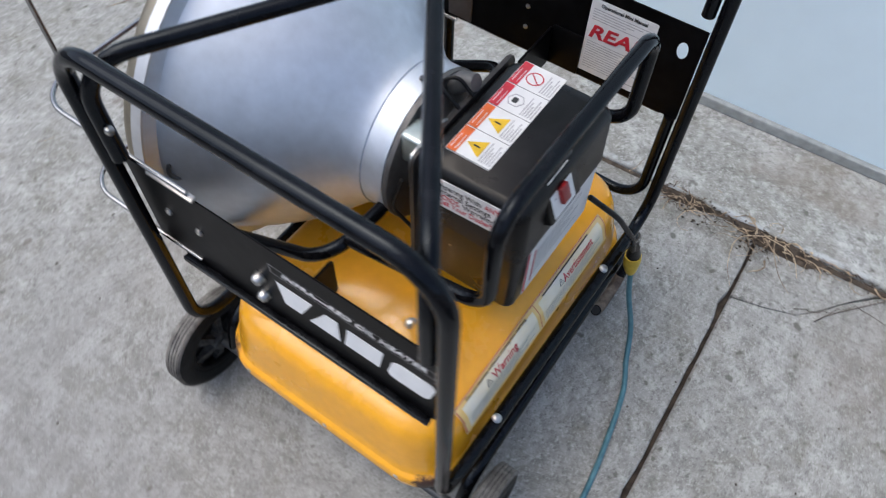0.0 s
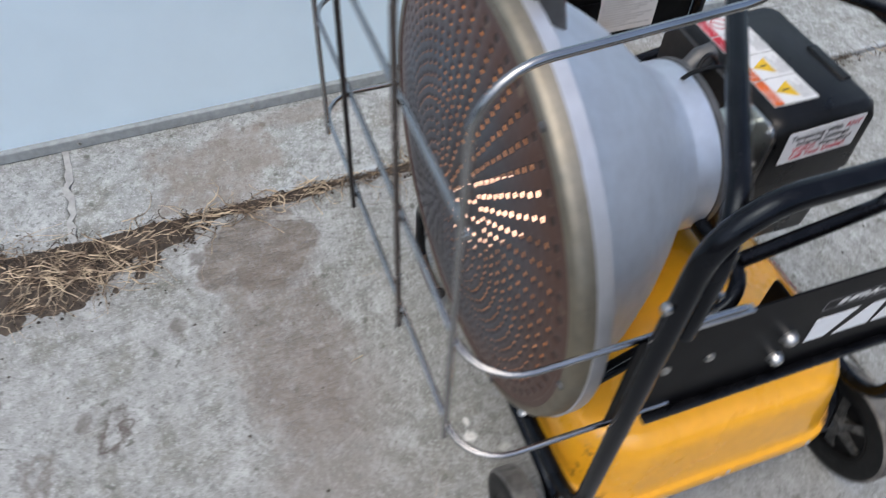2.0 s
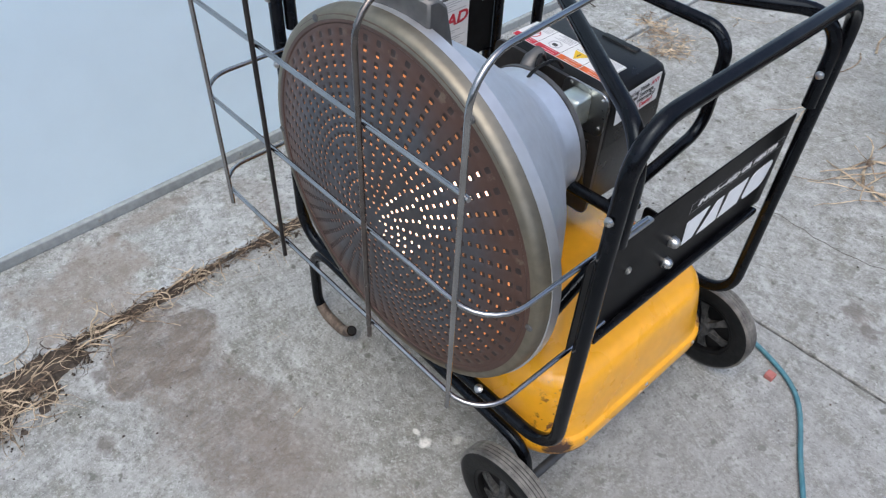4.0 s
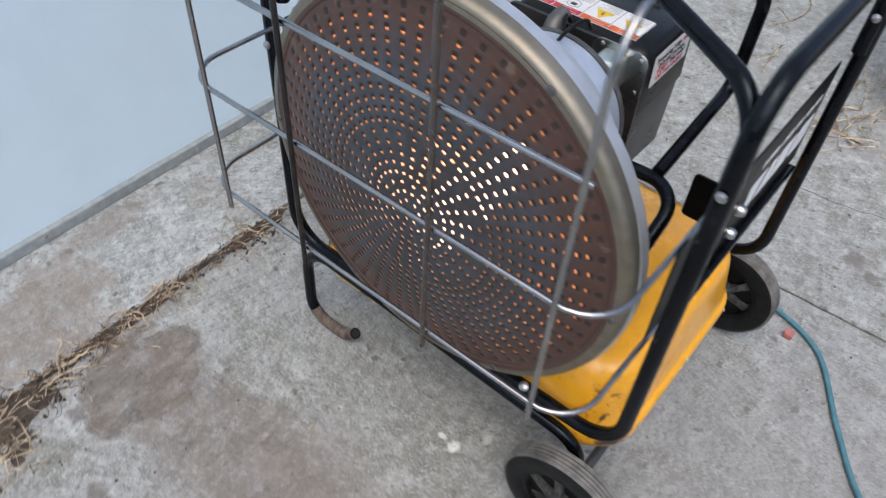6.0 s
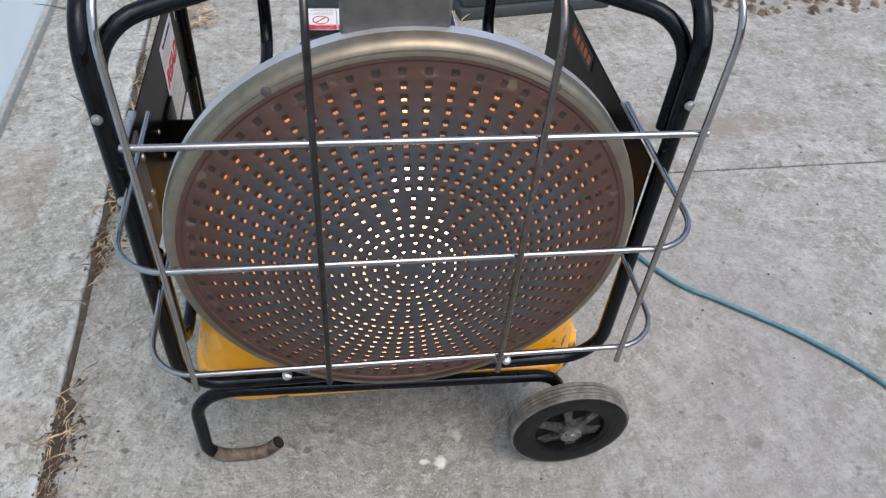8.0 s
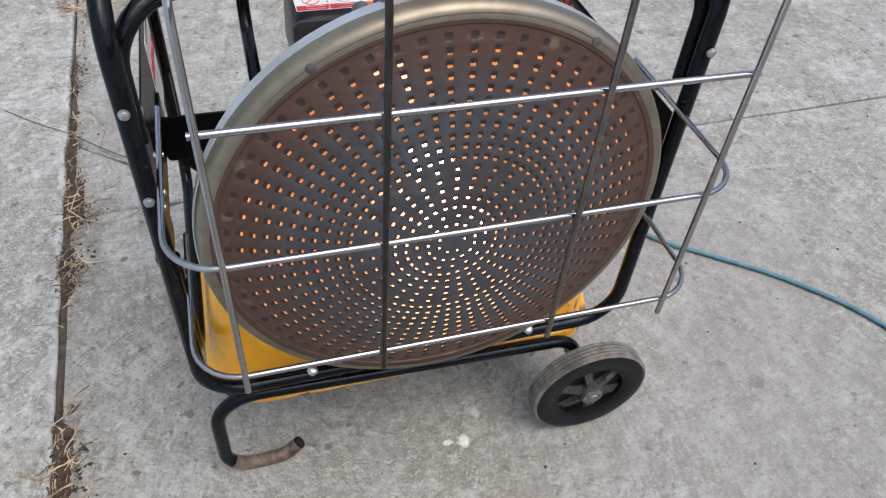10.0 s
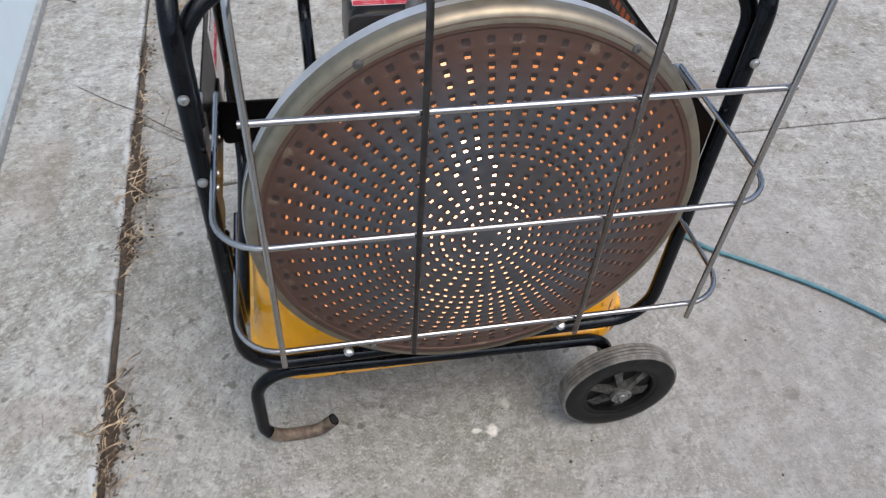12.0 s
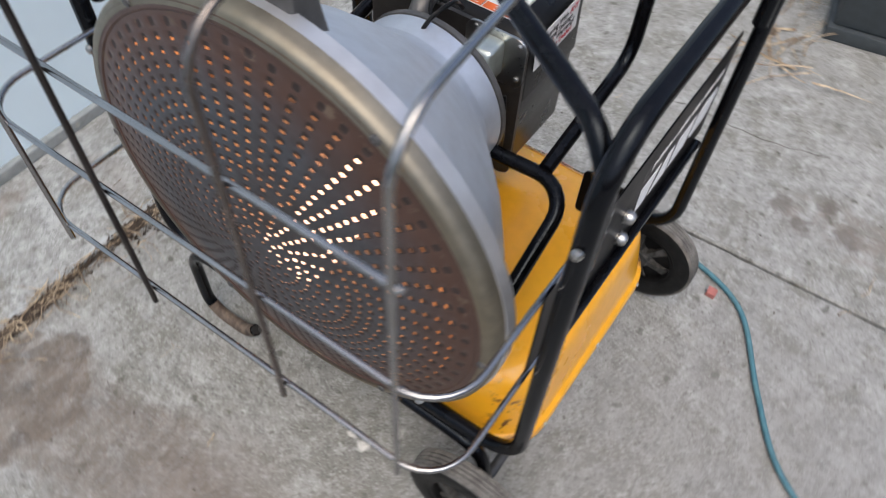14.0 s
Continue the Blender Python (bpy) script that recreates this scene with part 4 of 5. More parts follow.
bmesh.ops.transform(rocker, matrix=M @ pose(0, -0.003, 0), verts=rocker.verts)
part("rocker_switch", rocker, RED_PLASTIC, sw, "red rocker switch")
bars([(-0.013, 0.0155, 0.006, 0.002), (0.008, -0.02, 0.007, 0.002), (-0.016, -0.003, 0.003, 0.003)], M @ pose(0, 0, 0.0004), GREY_INK, sw)
M = basis((C - 0.012, 0.2, 0.45), (-1, 0, 0), (0, 0, 1))
data = sticker("data_label", M, 0.165, 0.096, WHITE, "white data label of small print")
bars([(-0.0825, -0.044, 0.005, 0.088)], M @ pose(0, 0, 0.0004), RED_INK, data, "red_band")
bars([(-0.06, 0.024 - 0.008 * k, 0.11 - 0.02 * (k % 3), 0.003) for k in range(7)], M @ pose(0, 0, 0.0004), GREY_INK, data)
bars([(-0.067, -0.034, 0.004, 0.068)], M @ pose(0, 0, 0.0006), RED_INK, data, "colour_block")

# manual card on the inside of the far panel
M = basis((C - 0.296, 0.1205, 0.506), (0, 1, 0), (0, 0, 1))
card = sticker("manual_card", M, 0.1, 0.127, WHITE, "white instruction card with a large red word")
lettering("Operational Mini Manual", 0.008, M @ pose(0, 0.056, 0.0008), BLACK_INK, card, 0.07, bold=0.0002)
lettering("READ", 0.03, M @ pose(0, 0.012, 0.0009, 0, 0, 3), RED_INK, card, 0.094, 0.25, bold=0.0009)
bars([(-0.045, y, 0.088 - 0.012 * (k % 4), 0.0013) for k, y in enumerate([0.047 - 0.0042 * i for i in range(5)] + [-0.008 - 0.0042 * i for i in range(12)])], M @ pose(0, 0, 0.0003), GREY_INK, card)

# panel marking: line of text and four slanted white shapes
M = basis((C + 0.2795, 0.108, 0.5445), (0, 1, 0), (0, 0, 1))
lettering("INFRA\u2014RED OIL HEATER", 0.012, M @ pose(0, 0.004, 0.0006), WHITE, heater, 0.19, 0.25, name="panel_lettering", bold=0.0002)
fr = [(-0.111, 0.0115, 0.222, 0.0008), (-0.111, -0.004, 0.222, 0.0008), (-0.111, -0.004, 0.0008, 0.016), (0.111, -0.004, 0.0008, 0.0163)]
bars(fr, M @ pose(0, 0, 0.0003), GREY_INK, heater, "panel_frame_line")
M = basis((C + 0.2796, 0.106, 0.502), (0, 1, 0), (0, 0, 1))
PRINT_WHITE = material("white_panel_print", (0.86, 0.87, 0.88), 0.4, other=(0.8, 0.81, 0.82), scale=30, fine_amount=0.05)
for shape in ([(-0.1, -0.021), (-0.076, -0.021), (-0.054, 0.022), (-0.105, 0.022)], [(-0.064, -0.023), (-0.02, -0.023), (-0.019, 0.02), (-0.036, 0.02)], [(-0.014, -0.023), (0.034, -0.023), (0.042, 0.019), (-0.006, 0.019)], [(x + 0.077 + 0.25 * y, y - 0.003) for x, y in rounded(0.028, 0.022, 0.011)]):
    part("panel_mark", prism(shape, 0.0006, 0, M), PRINT_WHITE, heater, "plain white printed mark", smooth=False)

# warning strip bent over the tank's rear shoulder
SHOULDER = [(0.2153, 0.262), (0.2122, 0.272), (0.2075, 0.279), (0.201, 0.2845), (0.1925, 0.288), (0.1825, 0.2905), (0.1605, 0.2965), (0.1285, 0.309)]


def on_shoulder(x, up, off):
    """The place on the tank's shoulder for a point of the flat strip, up metres above its middle line."""
    pts = [Vector((0, *p)) for p in SHOULDER]
    left = up + 0.0145
    for a, b in zip(pts, pts[1:]):
        step = (b - a).length
        if left <= step or b is pts[-1]:
            way = (b - a).normalized()
            p = a + way * left + Vector((0, way.z, -way.y)) * off
            return Vector((C + 0.012 - x, p.y, p.z))
        left -= step


def film(name, x0, x1, y0, y1, off, mat, parent, label="", k=10):
    bm = bmesh.new()
    rows = [[bm.verts.new(on_shoulder(x, y0 + (y1 - y0) * j / k, off)) for x in (x0, x1)] for j in range(k + 1)]
    for p, q in zip(rows, rows[1:]):
        bm.faces.new((p[0], p[1], q[1], q[0]))
    return part(name, bm, mat, parent, label)


tl = film("tank_label", -0.2, 0.2, -0.034, 0.0185, 0.0012, CREAM, heater, "white and red warning strip on the tank edge")
for x0, x1, y0, y1 in ((-0.197, 0.197, 0.0168, 0.0178), (-0.1985, -0.1972, -0.032, 0.0145), (0.1972, 0.1985, -0.032, 0.0145), (-0.001, 0.0002, -0.032, 0.0165)):
    film("red_border", x0, x1, y0, y1, 0.0017, RED_INK, tl)
flat_print = []
for u in (-0.098, 0.0985):
    film("label_panel", u - 0.09, u + 0.09, -0.028, 0.0115, 0.0016, LABEL_WHITE, tl, "white printed panel")
    for x, y, w, h in ((u - 0.0395, -0.0035, 0.0115, 0.0007), (u - 0.0342, -0.001, 0.0009, 0.0042)):
        flat_print.append(part("alert_mark", prism([(x, y), (x + w, y), (x + w, y + h), (x, y + h)], 0.0003, 0, pose(0, 0, 0.0022)), BLACK_INK, tl, smooth=False))
    for side in (-1, 1):
        flat_print.append(part("alert_mark", prism([(u - 0.0337, 0.0058), (u - 0.0337 + side * 0.0009, 0.0062), (u - 0.0337 + side * 0.0062, -0.0034), (u - 0.0337 + side * 0.0052, -0.0034)][::-side], 0.0003, 0, pose(0, 0, 0.0021)), BLACK_INK, tl, smooth=False))
    flat_print.append(bars([(u - 0.085, -0.011 - 0.0036 * k, 0.165 - 0.02 * (k * 7 % 3), 0.0012) for k in range(5)], pose(0, 0, 0.0018), GREY_INK, tl))
flat_print.append(bars([(0.022, 0.0122, 0.135, 0.0016)], pose(0, 0, 0.0019), BLACK_INK, tl))
flat_print.append(lettering("Do not operate without reading this warning", 0.0058, pose(-0.1, 0.0136, 0.0021), BLACK_INK, tl, 0.15))
flat_print.append(lettering("Warning", 0.0185, pose(-0.091, 0.0005, 0.0023), RED_INK, tl, 0.06))
flat_print.append(lettering("Avertissement", 0.0185, pose(0.115, 0.0005, 0.0023), RED_INK, tl, 0.086))
for ob in flat_print:
    for v in ob.data.vertices:
        v.co = on_shoulder(*v.co)

# ---- cable ----
cord = thing("extension_cord", "teal extension cord with a yellow plug lying on concrete", "cord")
part("appliance_lead", sweep(fillet([(C - 0.09, 0.205, 0.44), (C - 0.12, 0.245, 0.39), (C - 0.16, 0.268, 0.31), (C - 0.186, 0.272, 0.235)], 0.1), 0.0042, 10), BLACK_PLASTIC, cord, "black mains lead")
part("lead_plug", sweep([(C - 0.18, 0.271, 0.268), (C - 0.187, 0.272, 0.238)], [0.008, 0.0125], 12), BLACK_PLASTIC, cord)
part("socket", sweep([(C - 0.186, 0.272, 0.24), (C - 0.188, 0.273, 0.225), (C - 0.191, 0.275, 0.2), (C - 0.193, 0.277, 0.185)], [0.0135, 0.0145, 0.0115, 0.0075], 10), PLUG_YELLOW, cord, "yellow rubber cord socket")


def smooth_path(pts, k=8):
    P = [Vector(p) for p in pts]
    P = [P[0] * 2 - P[1]] + P + [P[-1] * 2 - P[-2]]
    out = []
    for i in range(1, len(P) - 2):
        for j in range(k):
            t = j / k
            a, b, c, d = P[i - 1 : i + 3]
            out.append(0.5 * ((2 * b) + (c - a) * t + (2 * a - 5 * b + 4 * c - d) * t * t + (3 * b - a - 3 * c + d) * t ** 3))
    return out + [P[-2]]


part("cord", sweep(smooth_path([(-0.181, 0.277, 0.19), (-0.183, 0.29, 0.12), (-0.175, 0.318, 0.04), (-0.13, 0.34, 0.0065), (-0.07, 0.364, 0.0062), (0.04, 0.384, 0.0062), (0.125, 0.394, 0.0062), (0.25, 0.402, 0.0062), (0.37, 0.388, 0.0062), (0.468, 0.338, 0.0062), (0.545, 0.212, 0.0062), (0.615, 0.11, 0.0062), (0.7, 0.045, 0.0062), (0.83, -0.06, 0.0062), (0.94, -0.2, 0.0062), (1.03, -0.45, 0.0062), (1.2, -0.8, 0.0062), (1.7, -1.2, 0.0062)]), 0.0047, 10), TEAL, cord)

# ---- the ground and the wall, turned a little against the heater ----
YAW = Matrix.Rotation(radians(1.6), 4, "Z")


def structure(name, bm, mat, label="", category="", parent=None, smooth=False, turn=True):
    ob = part(name, bm, mat, parent, "", smooth)
    if turn and parent is None:
        ob.matrix_world = YAW
    return tagged(ob, label, category, kind="structure") if parent is None else ob


def worn_slab(x0, x1, y0, y1, top, thick=0.1, edge=0.005, seed=0, step=0.03):
    """A slab whose edges are rounded and a little chipped along the side that shows."""
    rng = random.Random(seed)
    def line(a, b):
        k = max(2, min(140, int((b - a) / step)))
        return [a + (b - a) * i / k for i in range(k + 1)]
    pts = [(x, y0) for x in line(x0, x1)[:-1]] + [(x1, y) for y in line(y0, y1)[:-1]] + [(x, y1) for x in line(x0, x1)[::-1][:-1]] + [(x0, y) for y in line(y0, y1)[::-1][:-1]]
    cx, cy = (x0 + x1) / 2, (y0 + y1) / 2
    rings = []
    jag = [rng.uniform(0, 0.003) + (rng.uniform(0, 0.008) if rng.random() < 0.08 else 0) for _ in pts]
    def shrink(d, z):
        return [(x - math.copysign(min(d + j, abs(x - cx)), x - cx) if abs(abs(x - cx) - (x1 - x0) / 2) < 1e-6 else x, y - math.copysign(min(d + j, abs(y - cy)), y - cy) if abs(abs(y - cy) - (y1 - y0) / 2) < 1e-6 else y, z) for (x, y), j in zip(pts, jag)]
    return loft([shrink(0, top - thick), shrink(0, top - edge), shrink(edge * 0.35, top - edge * 0.35), shrink(edge, top)])


def turned(x, y):
    """A place given by the heater's axes, in those of the paving."""
    v = YAW.inverted() @ Vector((x, y, 0))
    return v.x, v.y


def slab_piece(outline, top=0.0, thick=0.1, edge=0.004):
    return prism([turned(*p) for p in outline], thick, edge, Matrix.Translation((0, 0, top - thick)))


structure("ground", box((-300, -300, -0.2), (300, 300, -0.02)), SOIL, "bare earth under and beyond the paving", "ground")
pav = thing("pavement", "worn grey concrete slabs with dirt stains", "pavement")
pav["kind"] = "structure"
pav.matrix_world = YAW
part("slab", worn_slab(-0.53, 4.0, -6.0, 0.4444, 0.0, edge=0.003, seed=1), SLAB, pav, smooth=False)
part("slab", slab_piece([(-0.372, 0.4405), (-0.384, 0.5), (-0.4, 0.56), (-0.43, 0.59), (-0.48, 0.62), (-0.552, 0.69), (-0.625, 3.45), (0.79, 3.45), (0.82, 1.437), (4.0, 1.52), (4.0, 0.563)]), SLAB, pav, smooth=False)
part("slab", slab_piece([(-0.376, 0.4405), (-0.388, 0.5), (-0.404, 0.558), (-0.434, 0.587), (-0.484, 0.617), (-0.55, 0.683), (-0.5445, 0.436)], -0.002), SLAB, pav, smooth=False)
part("slab", worn_slab(-0.815, -0.538, -0.792, 3.5, 0.004, seed=3), APRON, pav, smooth=False)
part("slab", worn_slab(-0.815, -0.538, -6.0, -0.7965, 0.003, seed=4), APRON, pav, smooth=False)
FILLER = material("pale_crack_filler", (0.4, 0.4, 0.39), 0.8, other=(0.3, 0.3, 0.29), scale=40, bump=0.3)
rng = random.Random(5)
line = [(-0.8 + 0.26 * i / 14, -0.794 + rng.uniform(-0.006, 0.006)) for i in range(15)]
wide = [rng.uniform(0.0055, 0.0085) for _ in line]
part("crack_filler", prism([(x, y + w) for (x, y), w in zip(line, wide)] + [(x, y - w) for (x, y), w in list(zip(line, wide))[::-1]], 0.0128, 0, Matrix.Translation((0, 0, -0.007))), FILLER, pav, "pale filled crack", smooth=False)

structure("wall_west", box((-0.95, -6.0, 0.0), (-0.815, 5.0, 2.2)), WALL, "plain pale blue-white painted wall", "wall")
trim = structure("trim", box((-0.8148, -6.0, 0.004), (-0.8, 5.0, 0.03), 0.003), TRIM, "grey sill strip along the foot of the wall", "trim")
for i in range(24):
    bolt("screw", (-0.8, -4.0 + 0.36 * i, 0.018), (1, 0, 0), 0.004, trim)


# unseen plain fences added to close the yard, kept low and pale for side light
FENCE = material("unseen_pale_fence", (0.42, 0.41, 0.39), 0.9, other=(0.33, 0.32, 0.3), scale=2.5, fine_amount=0.3)
for name, lo, hi in (("wall_east", (6.0, -6.0, -0.02), (6.1, 6.5, 1.8)), ("wall_south", (-0.95, -6.15, -0.02), (6.1, -6.0, 1.8)), ("wall_north", (-0.95, 6.5, -0.02), (6.1, 6.6, 1.8))):
    structure(name, box(lo, hi), FENCE, "unseen plain pale fence added to close the yard and bounce light", "fence")


# ---- dry grass, dirt and litter ----
def strands(specs, seed, r=0.0016, lift=0.012, curl=1.0, kink=0.3):
    """Dry stems: specs of x, y, spread x, spread y, count, length, main direction in degrees (None: any)."""
    rng = random.Random(seed)
    bm = bmesh.new()
    for x, y, sx, sy, count, length, way in specs:
        for _ in range(count):
            p = Vector((*turned(x + max(-1.7, min(1.7, rng.gauss(0, 1))) * sx, y + max(-1.8, min(1.8, rng.gauss(0, 1))) * sy), rng.uniform(0.001, lift)))
            a = radians(way + rng.gauss(0, 35) + rng.choice((0, 180))) if way is not None else rng.uniform(0, 6.283)
            le = length * rng.uniform(0.35, 1.3)
            rise = rng.gauss(0.02, 0.12)
            bend = rng.gauss(0, curl)
            k = 8
            rad = r * rng.choice((0.45, 0.6, 0.8, 1.0, 1.5))
            prev = None
            for i in range(k + 1):
                d = Vector((math.cos(a), math.sin(a), rise))
                if i:
                    p = p + d * (le / k)
                    p.z = min(max(p.z, 0.0025), lift * 2.2)
                    a += bend / k + rng.gauss(0, kink)
                    rise = rise * 0.7 + rng.gauss(-0.03, 0.12)
                side = Vector((-math.sin(a), math.cos(a), rng.gauss(0, 0.25)))
                t = rad * (1 - 0.65 * i / k)
                ring = [bm.verts.new(p + side * t), bm.verts.new(p - side * t), bm.verts.new(p + Vector((0, 0, 1.1 * t)))]
                if prev:
                    for j in range(3):
                        bm.faces.new((prev[j], prev[(j + 1) % 3], ring[(j + 1) % 3], ring[j]))
                prev = ring
    return bm


def stuff(name, bm, mat, label, category):
    ob = part(name, bm, mat)
    ob.matrix_world = YAW
    return tagged(ob, label, category, kind="stuff")


def dirt_bed(strips, seed, step=0.008):
    """Low uneven heaps of earth: strips of x, y, half width x, half width y, height."""
    bm = bmesh.new()
    for x, y, hx, hy, h in strips:
        cx, cy = turned(x, y)
        nx, ny = max(4, int(2 * hx / step)), max(4, int(2 * hy / step))
        grid = []
        for i in range(nx + 1):
            row = []
            for j in range(ny + 1):
                u, v = 2 * i / nx - 1, 2 * j / ny - 1
                px, py = cx + u * hx, cy + v * hy
                n1 = noise.noise((px * 22, py * 22, seed)) * 0.5 + noise.noise((px * 70, py * 70, seed)) * 0.3
                z = h * (1.15 - (u * u + v * v) ** 0.5 * 1.35 + n1 * 0.9)
                row.append(bm.verts.new((px, py, max(z, -0.004))))
            grid.append(row)
        for i in range(nx):
            for j in range(ny):
                bm.faces.new((grid[i][j], grid[i + 1][j], grid[i + 1][j + 1], grid[i][j + 1]))
    return bm


stuff("dirt", dirt_bed([(-0.45, -0.98, 0.115, 0.33, 0.008), (-0.49, -0.7, 0.05, 0.14, 0.006), (-0.515, -0.45, 0.018, 0.15, 0.004), (-0.523, -0.13, 0.018, 0.09, 0.0045), (-0.531, -0.05, 0.005, 0.3, 0.002), (-0.537, 0.27, 0.018, 0.08, 0.004), (-0.538, 0.25, 0.005, 0.25, 0.002), (-0.54, 0.46, 0.024, 0.1, 0.005), (-0.548, 0.75, 0.007, 0.3, 0.003), (-0.4, -1.5, 0.12, 0.35, 0.008)], 3), SOIL, "loose brown dirt in the joint between slabs", "dirt")
CLUMPS = [(-0.46, -0.97, 0.055, 0.14, 1.3, 0.075), (-0.47, -0.8, 0.03, 0.07, 0.7, 0.07), (-0.42, -1.04, 0.03, 0.12, 0.5, 0.07), (-0.5, -0.63, 0.017, 0.05, 0.3, 0.07), (-0.47, -0.61, 0.02, 0.02, 0.06, 0.1), (-0.515, -0.45, 0.011, 0.11, 0.6, 0.06), (-0.522, -0.13, 0.014, 0.045, 0.42, 0.04), (-0.505, -0.17, 0.02, 0.03, 0.1, 0.05), (-0.527, -0.27, 0.007, 0.05, 0.2, 0.035), (-0.535, 0.27, 0.014, 0.04, 0.35, 0.04), (-0.53, 0.3, 0.02, 0.03, 0.07, 0.07), (-0.536, 0.46, 0.014, 0.05, 0.35, 0.045), (-0.51, 0.43, 0.02, 0.02, 0.12, 0.05), (-0.545, 0.66, 0.008, 0.06, 0.2, 0.04), (-0.55, 0.95, 0.01, 0.1, 0.25, 0.05), (-0.42, -1.5, 0.07, 0.2, 1.0, 0.08)]
stuff("dry_grass", strands([(x, y, sx * 0.85, sy, int(130 * n * (0.5 if n < 0.5 else 1.0)), le * 1.5, 80) for x, y, sx, sy, n, le in CLUMPS], 7, 0.0013, curl=1.4, kink=0.3), STRAW, "dry tan grass matted along the slab joint", "dry grass")
ROOT = material("dark_roots", (0.1, 0.07, 0.048), 0.85, other=(0.045, 0.032, 0.024), scale=40, spread=0.6)
stuff("roots", strands([(x, y, sx * 0.8, sy * 1.1, int((200 if n < 0.5 else 380) * n), le * 0.5, None) for x, y, sx, sy, n, le in CLUMPS], 8, 0.001, 0.009, 1.6, 0.45), ROOT, "fine dark brown roots in the slab joint", "roots")
stuff("fallen_straw", strands([(-0.26, -0.3, 0.02, 0.02, 2, 0.05, 20), (0.0, -0.62, 0.5, 0.3, 16, 0.035, None), (0.7, 0.7, 0.5, 0.35, 18, 0.05, None), (-0.7, -0.3, 0.06, 0.6, 10, 0.04, None), (-0.62, 0.5, 0.05, 0.2, 8, 0.1, None)], 11, 0.0009, 0.003, 0.3), STRAW, "single straws lying on the concrete", "straw")
twig = thing("twig", "thin dark dry twig leaning on the sill of the wall", "twig")
part("stem", sweep([(-0.79, 1.02, 0.15), (-0.785, 1.1, 0.105), (-0.775, 1.17, 0.06), (-0.76, 1.25, 0.006)], [0.0008, 0.0012, 0.0015, 0.0018], 6), ROOT, twig)
crack_rng = random.Random(9)
for pts in ([(-0.4, 0.56), (-0.43, 0.62), (-0.47, 0.66), (-0.46, 0.74), (-0.5, 0.82)], [(0.1, 0.75), (0.2, 0.78), (0.34, 0.77), (0.5, 0.8)]):
    line = [Vector((p[0] + crack_rng.uniform(-0.004, 0.004), p[1] + crack_rng.uniform(-0.004, 0.004), 0.0002)) for p in smooth_path([(*q, 0) for q in pts], 6)]
    part("hairline_crack", sweep(line, 0.0007, 4), SOIL, pav)
runner = thing("dry_root", "long thin dry root lying across the slab joint", "root")
part("root", sweep(smooth_path([(-0.7, 0.83, 0.007), (-0.685, 0.815, 0.007), (-0.614, 0.752, 0.008), (-0.553, 0.707, 0.009), (-0.5, 0.66, 0.004), (-0.444, 0.611, 0.003), (-0.41, 0.59, 0.003)], 5), 0.0009, 6), ROOT, runner)
for pts in ([(-0.545, 0.45, 0.006), (-0.5, 0.4, 0.012), (-0.44, 0.405, 0.004), (-0.39, 0.43, 0.003)], [(-0.55, 0.46, 0.008), (-0.5, 0.47, 0.02), (-0.46, 0.5, 0.01), (-0.44, 0.53, 0.003)], [(-0.54, 0.44, 0.006), (-0.52, 0.5, 0.018), (-0.48, 0.53, 0.006)]):
    blade = thing("grass_blade", "single long dry grass blade from the joint", "grass", "long blades in the joint")
    part("blade", sweep(smooth_path(pts, 5), [0.0012 - 0.0008 * k / (5 * len(pts) - 5) for k in range(5 * len(pts) - 4)], 6), STRAW, blade)
stuff("weed", strands([(0.29, 1.13, 0.035, 0.06, 12, 0.2, 75), (0.3, 1.05, 0.04, 0.04, 7, 0.16, -60), (0.25, 1.27, 0.05, 0.05, 10, 0.16, 60), (0.03, 1.32, 0.02, 0.05, 2, 0.2, 100), (0.04, 1.6, 0.05, 0.08, 3, 0.25, 110)], 12, 0.0028, 0.02, 0.7, 0.14), STRAW, "dry dead weed stalks on the paving", "weed")


def crumbs(count, seed, area, size):
    rng = random.Random(seed)
    bm = bmesh.new()
    for _ in range(count):
        x, y = rng.uniform(area[0], area[1]), rng.uniform(area[2], area[3])
        s = size * rng.uniform(0.4, 1.6) ** 1.5
        vs = [bm.verts.new((x + s * rng.uniform(0.5, 1) * dx, y + s * rng.uniform(0.5, 1) * dy, z * s)) for dx, dy, z in ((1, 0, 0), (0, 1, 0), (-1, 0, 0), (0, -1, 0), (rng.uniform(-0.3, 0.3), rng.uniform(-0.3, 0.3), 0.8))]
        for a, b in ((0, 1), (1, 2), (2, 3), (3, 0)):
            bm.faces.new((vs[a], vs[b], vs[4]))
    return bm


stuff("crumbs", crumbs(420, 21, (-0.52, 1.8, -1.6, 1.35), 0.0022), SOIL, "dark crumbs of earth scattered on the concrete", "crumbs")

chip = thing("brick_chip", "small reddish brick chip lying on the concrete", "chip")
part("chip", box((0.4, 0.337, 0.0), (0.417, 0.354, 0.012), 0.002), PINK, chip)

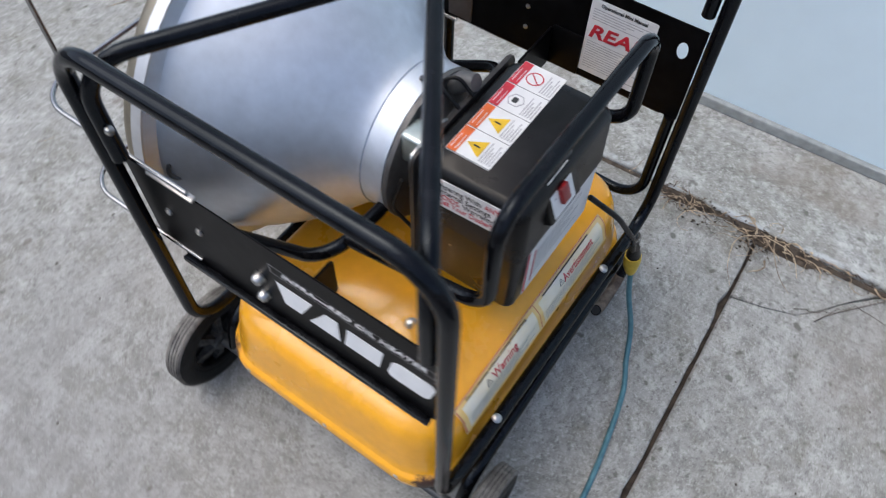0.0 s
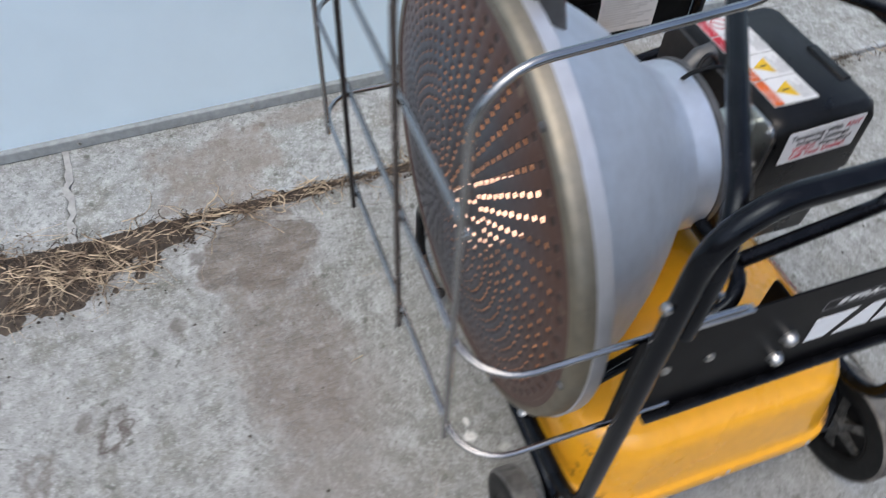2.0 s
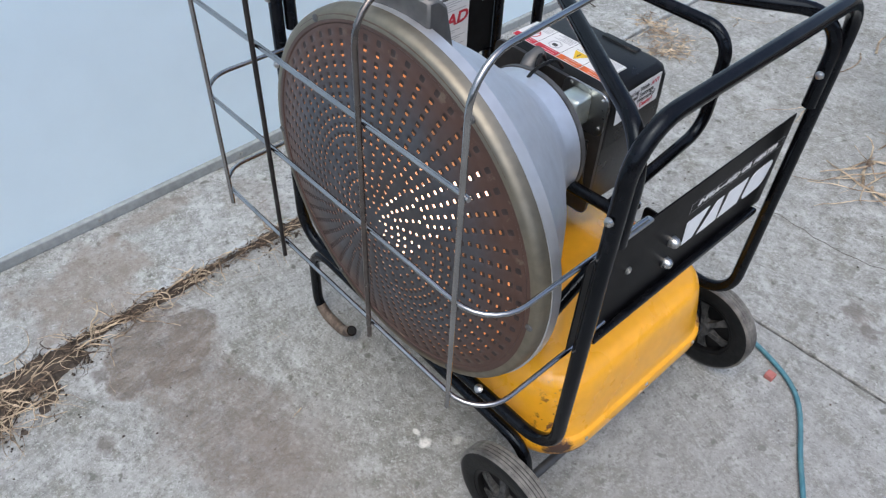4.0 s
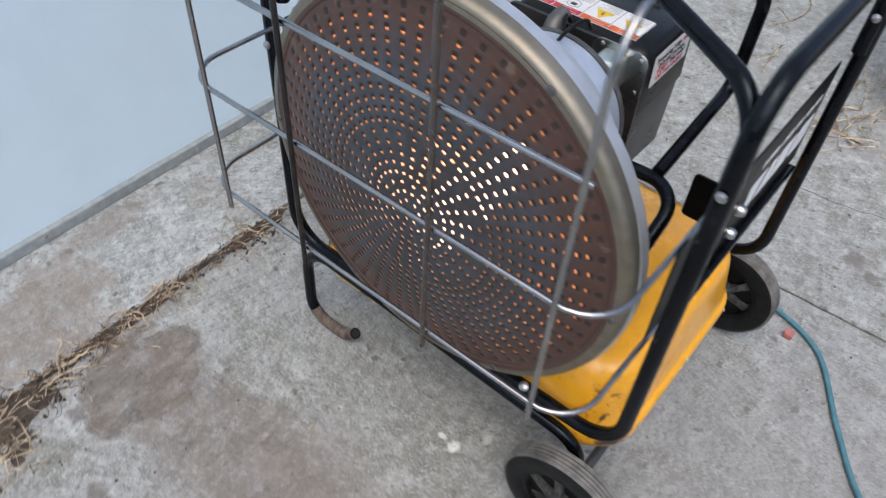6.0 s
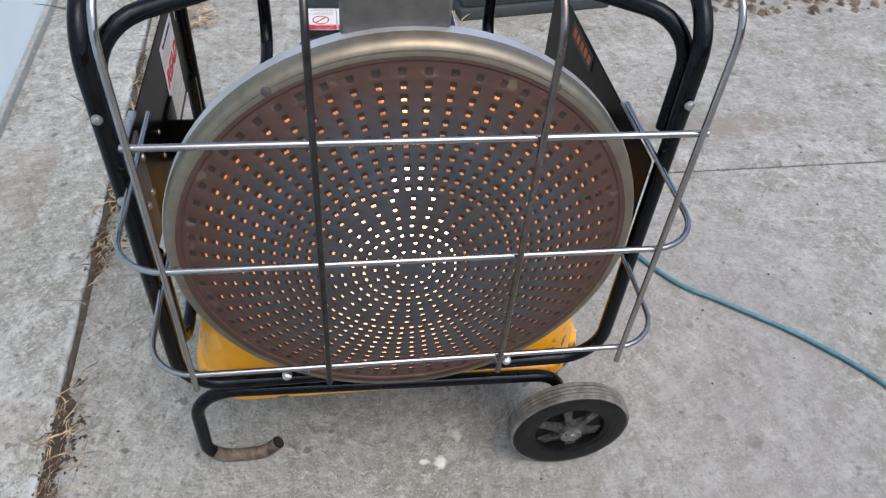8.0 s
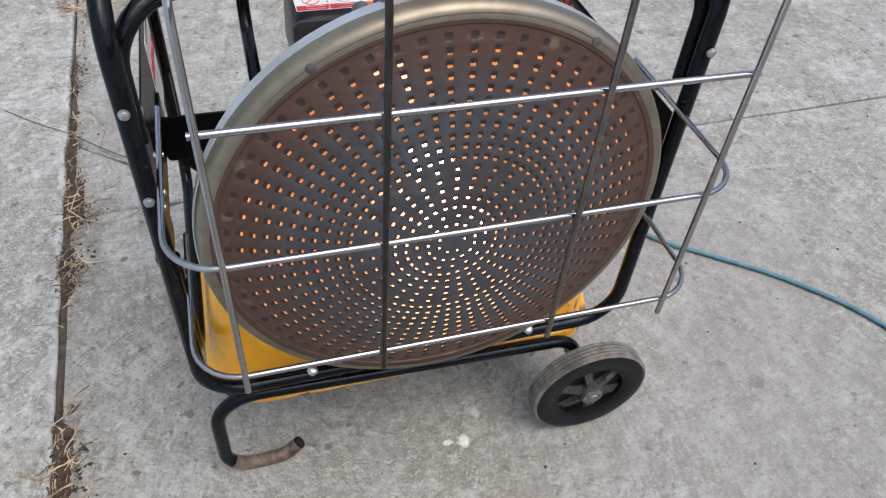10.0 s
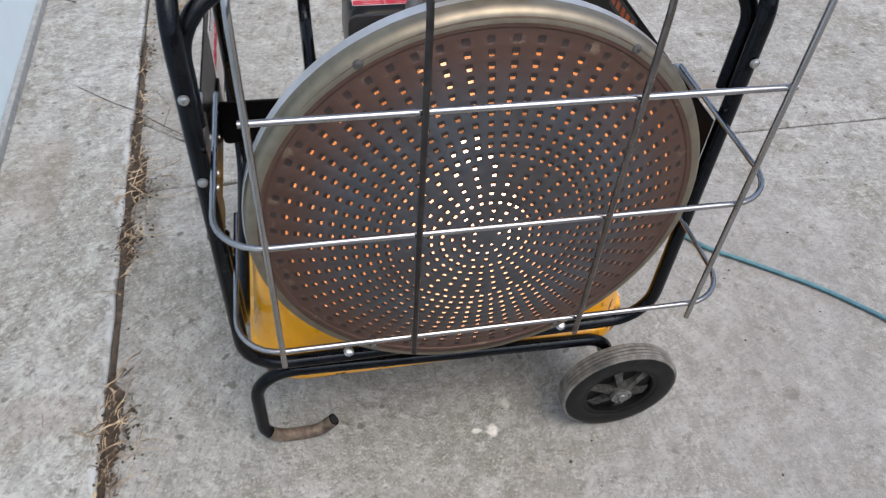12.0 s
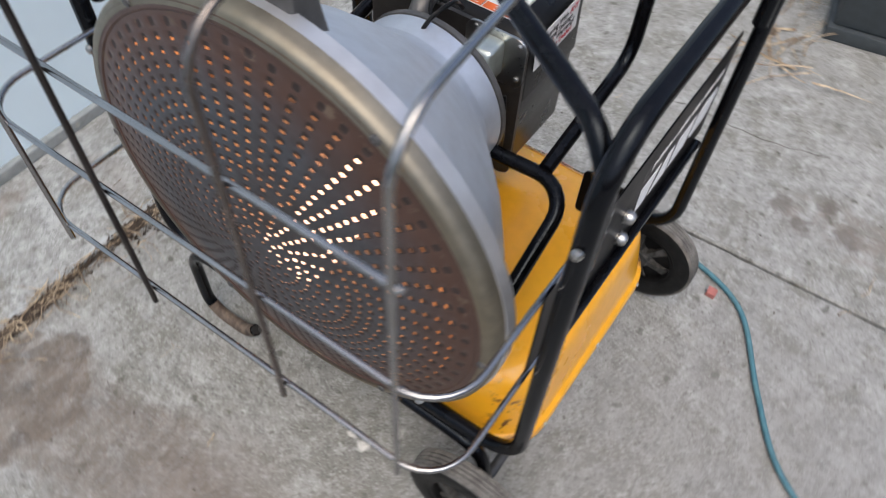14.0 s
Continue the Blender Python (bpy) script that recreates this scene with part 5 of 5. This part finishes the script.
# ---- things beyond the slab ----
bench = thing("storage_box", "dark grey plastic storage box standing on the paving", "box", at=pose(0.33, 1.2, 0, 0, 0, 10))
part("plinth", box((0.0, 0.0, 0.0), (0.5, 0.42, 0.035), 0.004), DARK_GREY, bench)
part("body", box((0.01, 0.012, 0.035), (0.49, 0.41, 0.5), 0.008), DARK_GREY, bench)
part("lid", box((-0.005, 0.0, 0.5), (0.505, 0.425, 0.54), 0.01), DARK_GREY, bench)
hose = thing("garden_hose", "green garden hose with a metal coupling", "hose")
part("hose_line", sweep(smooth_path([(1.08, 1.475, 0.012), (1.2, 1.5, 0.012), (1.45, 1.47, 0.012), (1.9, 1.6, 0.012)]), 0.009, 10), GREEN_HOSE, hose)
part("coupling", sweep([(0.86, 1.43, 0.014), (0.9, 1.437, 0.014), (0.905, 1.438, 0.014), (1.0, 1.455, 0.014), (1.005, 1.456, 0.014), (1.09, 1.475, 0.013)], [0.013, 0.013, 0.008, 0.008, 0.013, 0.011], 12), STEEL, hose, "dull metal hose coupling")
def joint_grit(count, seed):
    """Gritty soil crumbs lying along the joint, thickest in the grown-over spots."""
    rng = random.Random(seed)
    bm = bmesh.new()
    for _ in range(count):
        x, y, sx, sy, n, le = rng.choices(CLUMPS, [c[3] * c[2] for c in CLUMPS])[0]
        px, py = turned(x + max(-2, min(2, rng.gauss(0, 1))) * sx, y + max(-2.2, min(2.2, rng.gauss(0, 1.1))) * sy)
        h = 0.0035 * rng.uniform(0.4, 1.4)
        vs = [bm.verts.new((px + h * a * rng.uniform(0.6, 1), py + h * b * rng.uniform(0.6, 1), 0.002 + h * c)) for a, b, c in ((1, 0, 0), (0, 1, 0), (-1, 0, 0), (0, -1, 0), (0.1, 0.1, 1.1))]
        for a, b in ((0, 1), (1, 2), (2, 3), (3, 0)):
            bm.faces.new((vs[a], vs[b], vs[4]))
    return bm


stuff("leaf_litter", strands([(-0.56, 1.29, 0.035, 0.03, 60, 0.06, None), (-0.46, 1.25, 0.045, 0.05, 90, 0.05, None), (-0.43, 1.16, 0.02, 0.04, 24, 0.06, None), (-0.39, 1.55, 0.02, 0.06, 2, 0.25, 70)], 15, 0.0018, 0.02, 1.2, 0.3), STRAW, "heap of dry brown stems and leaves beside the joint", "dry leaves")
stuff("soil_grit", joint_grit(2600, 41), SOIL, "gritty dark soil crumbs along the slab joint", "soil")
stuff("mulch", crumbs(900, 33, (1.2, 2.4, 1.2, 1.9), 0.016), BROWN, "brown bark mulch beside the paving", "mulch")
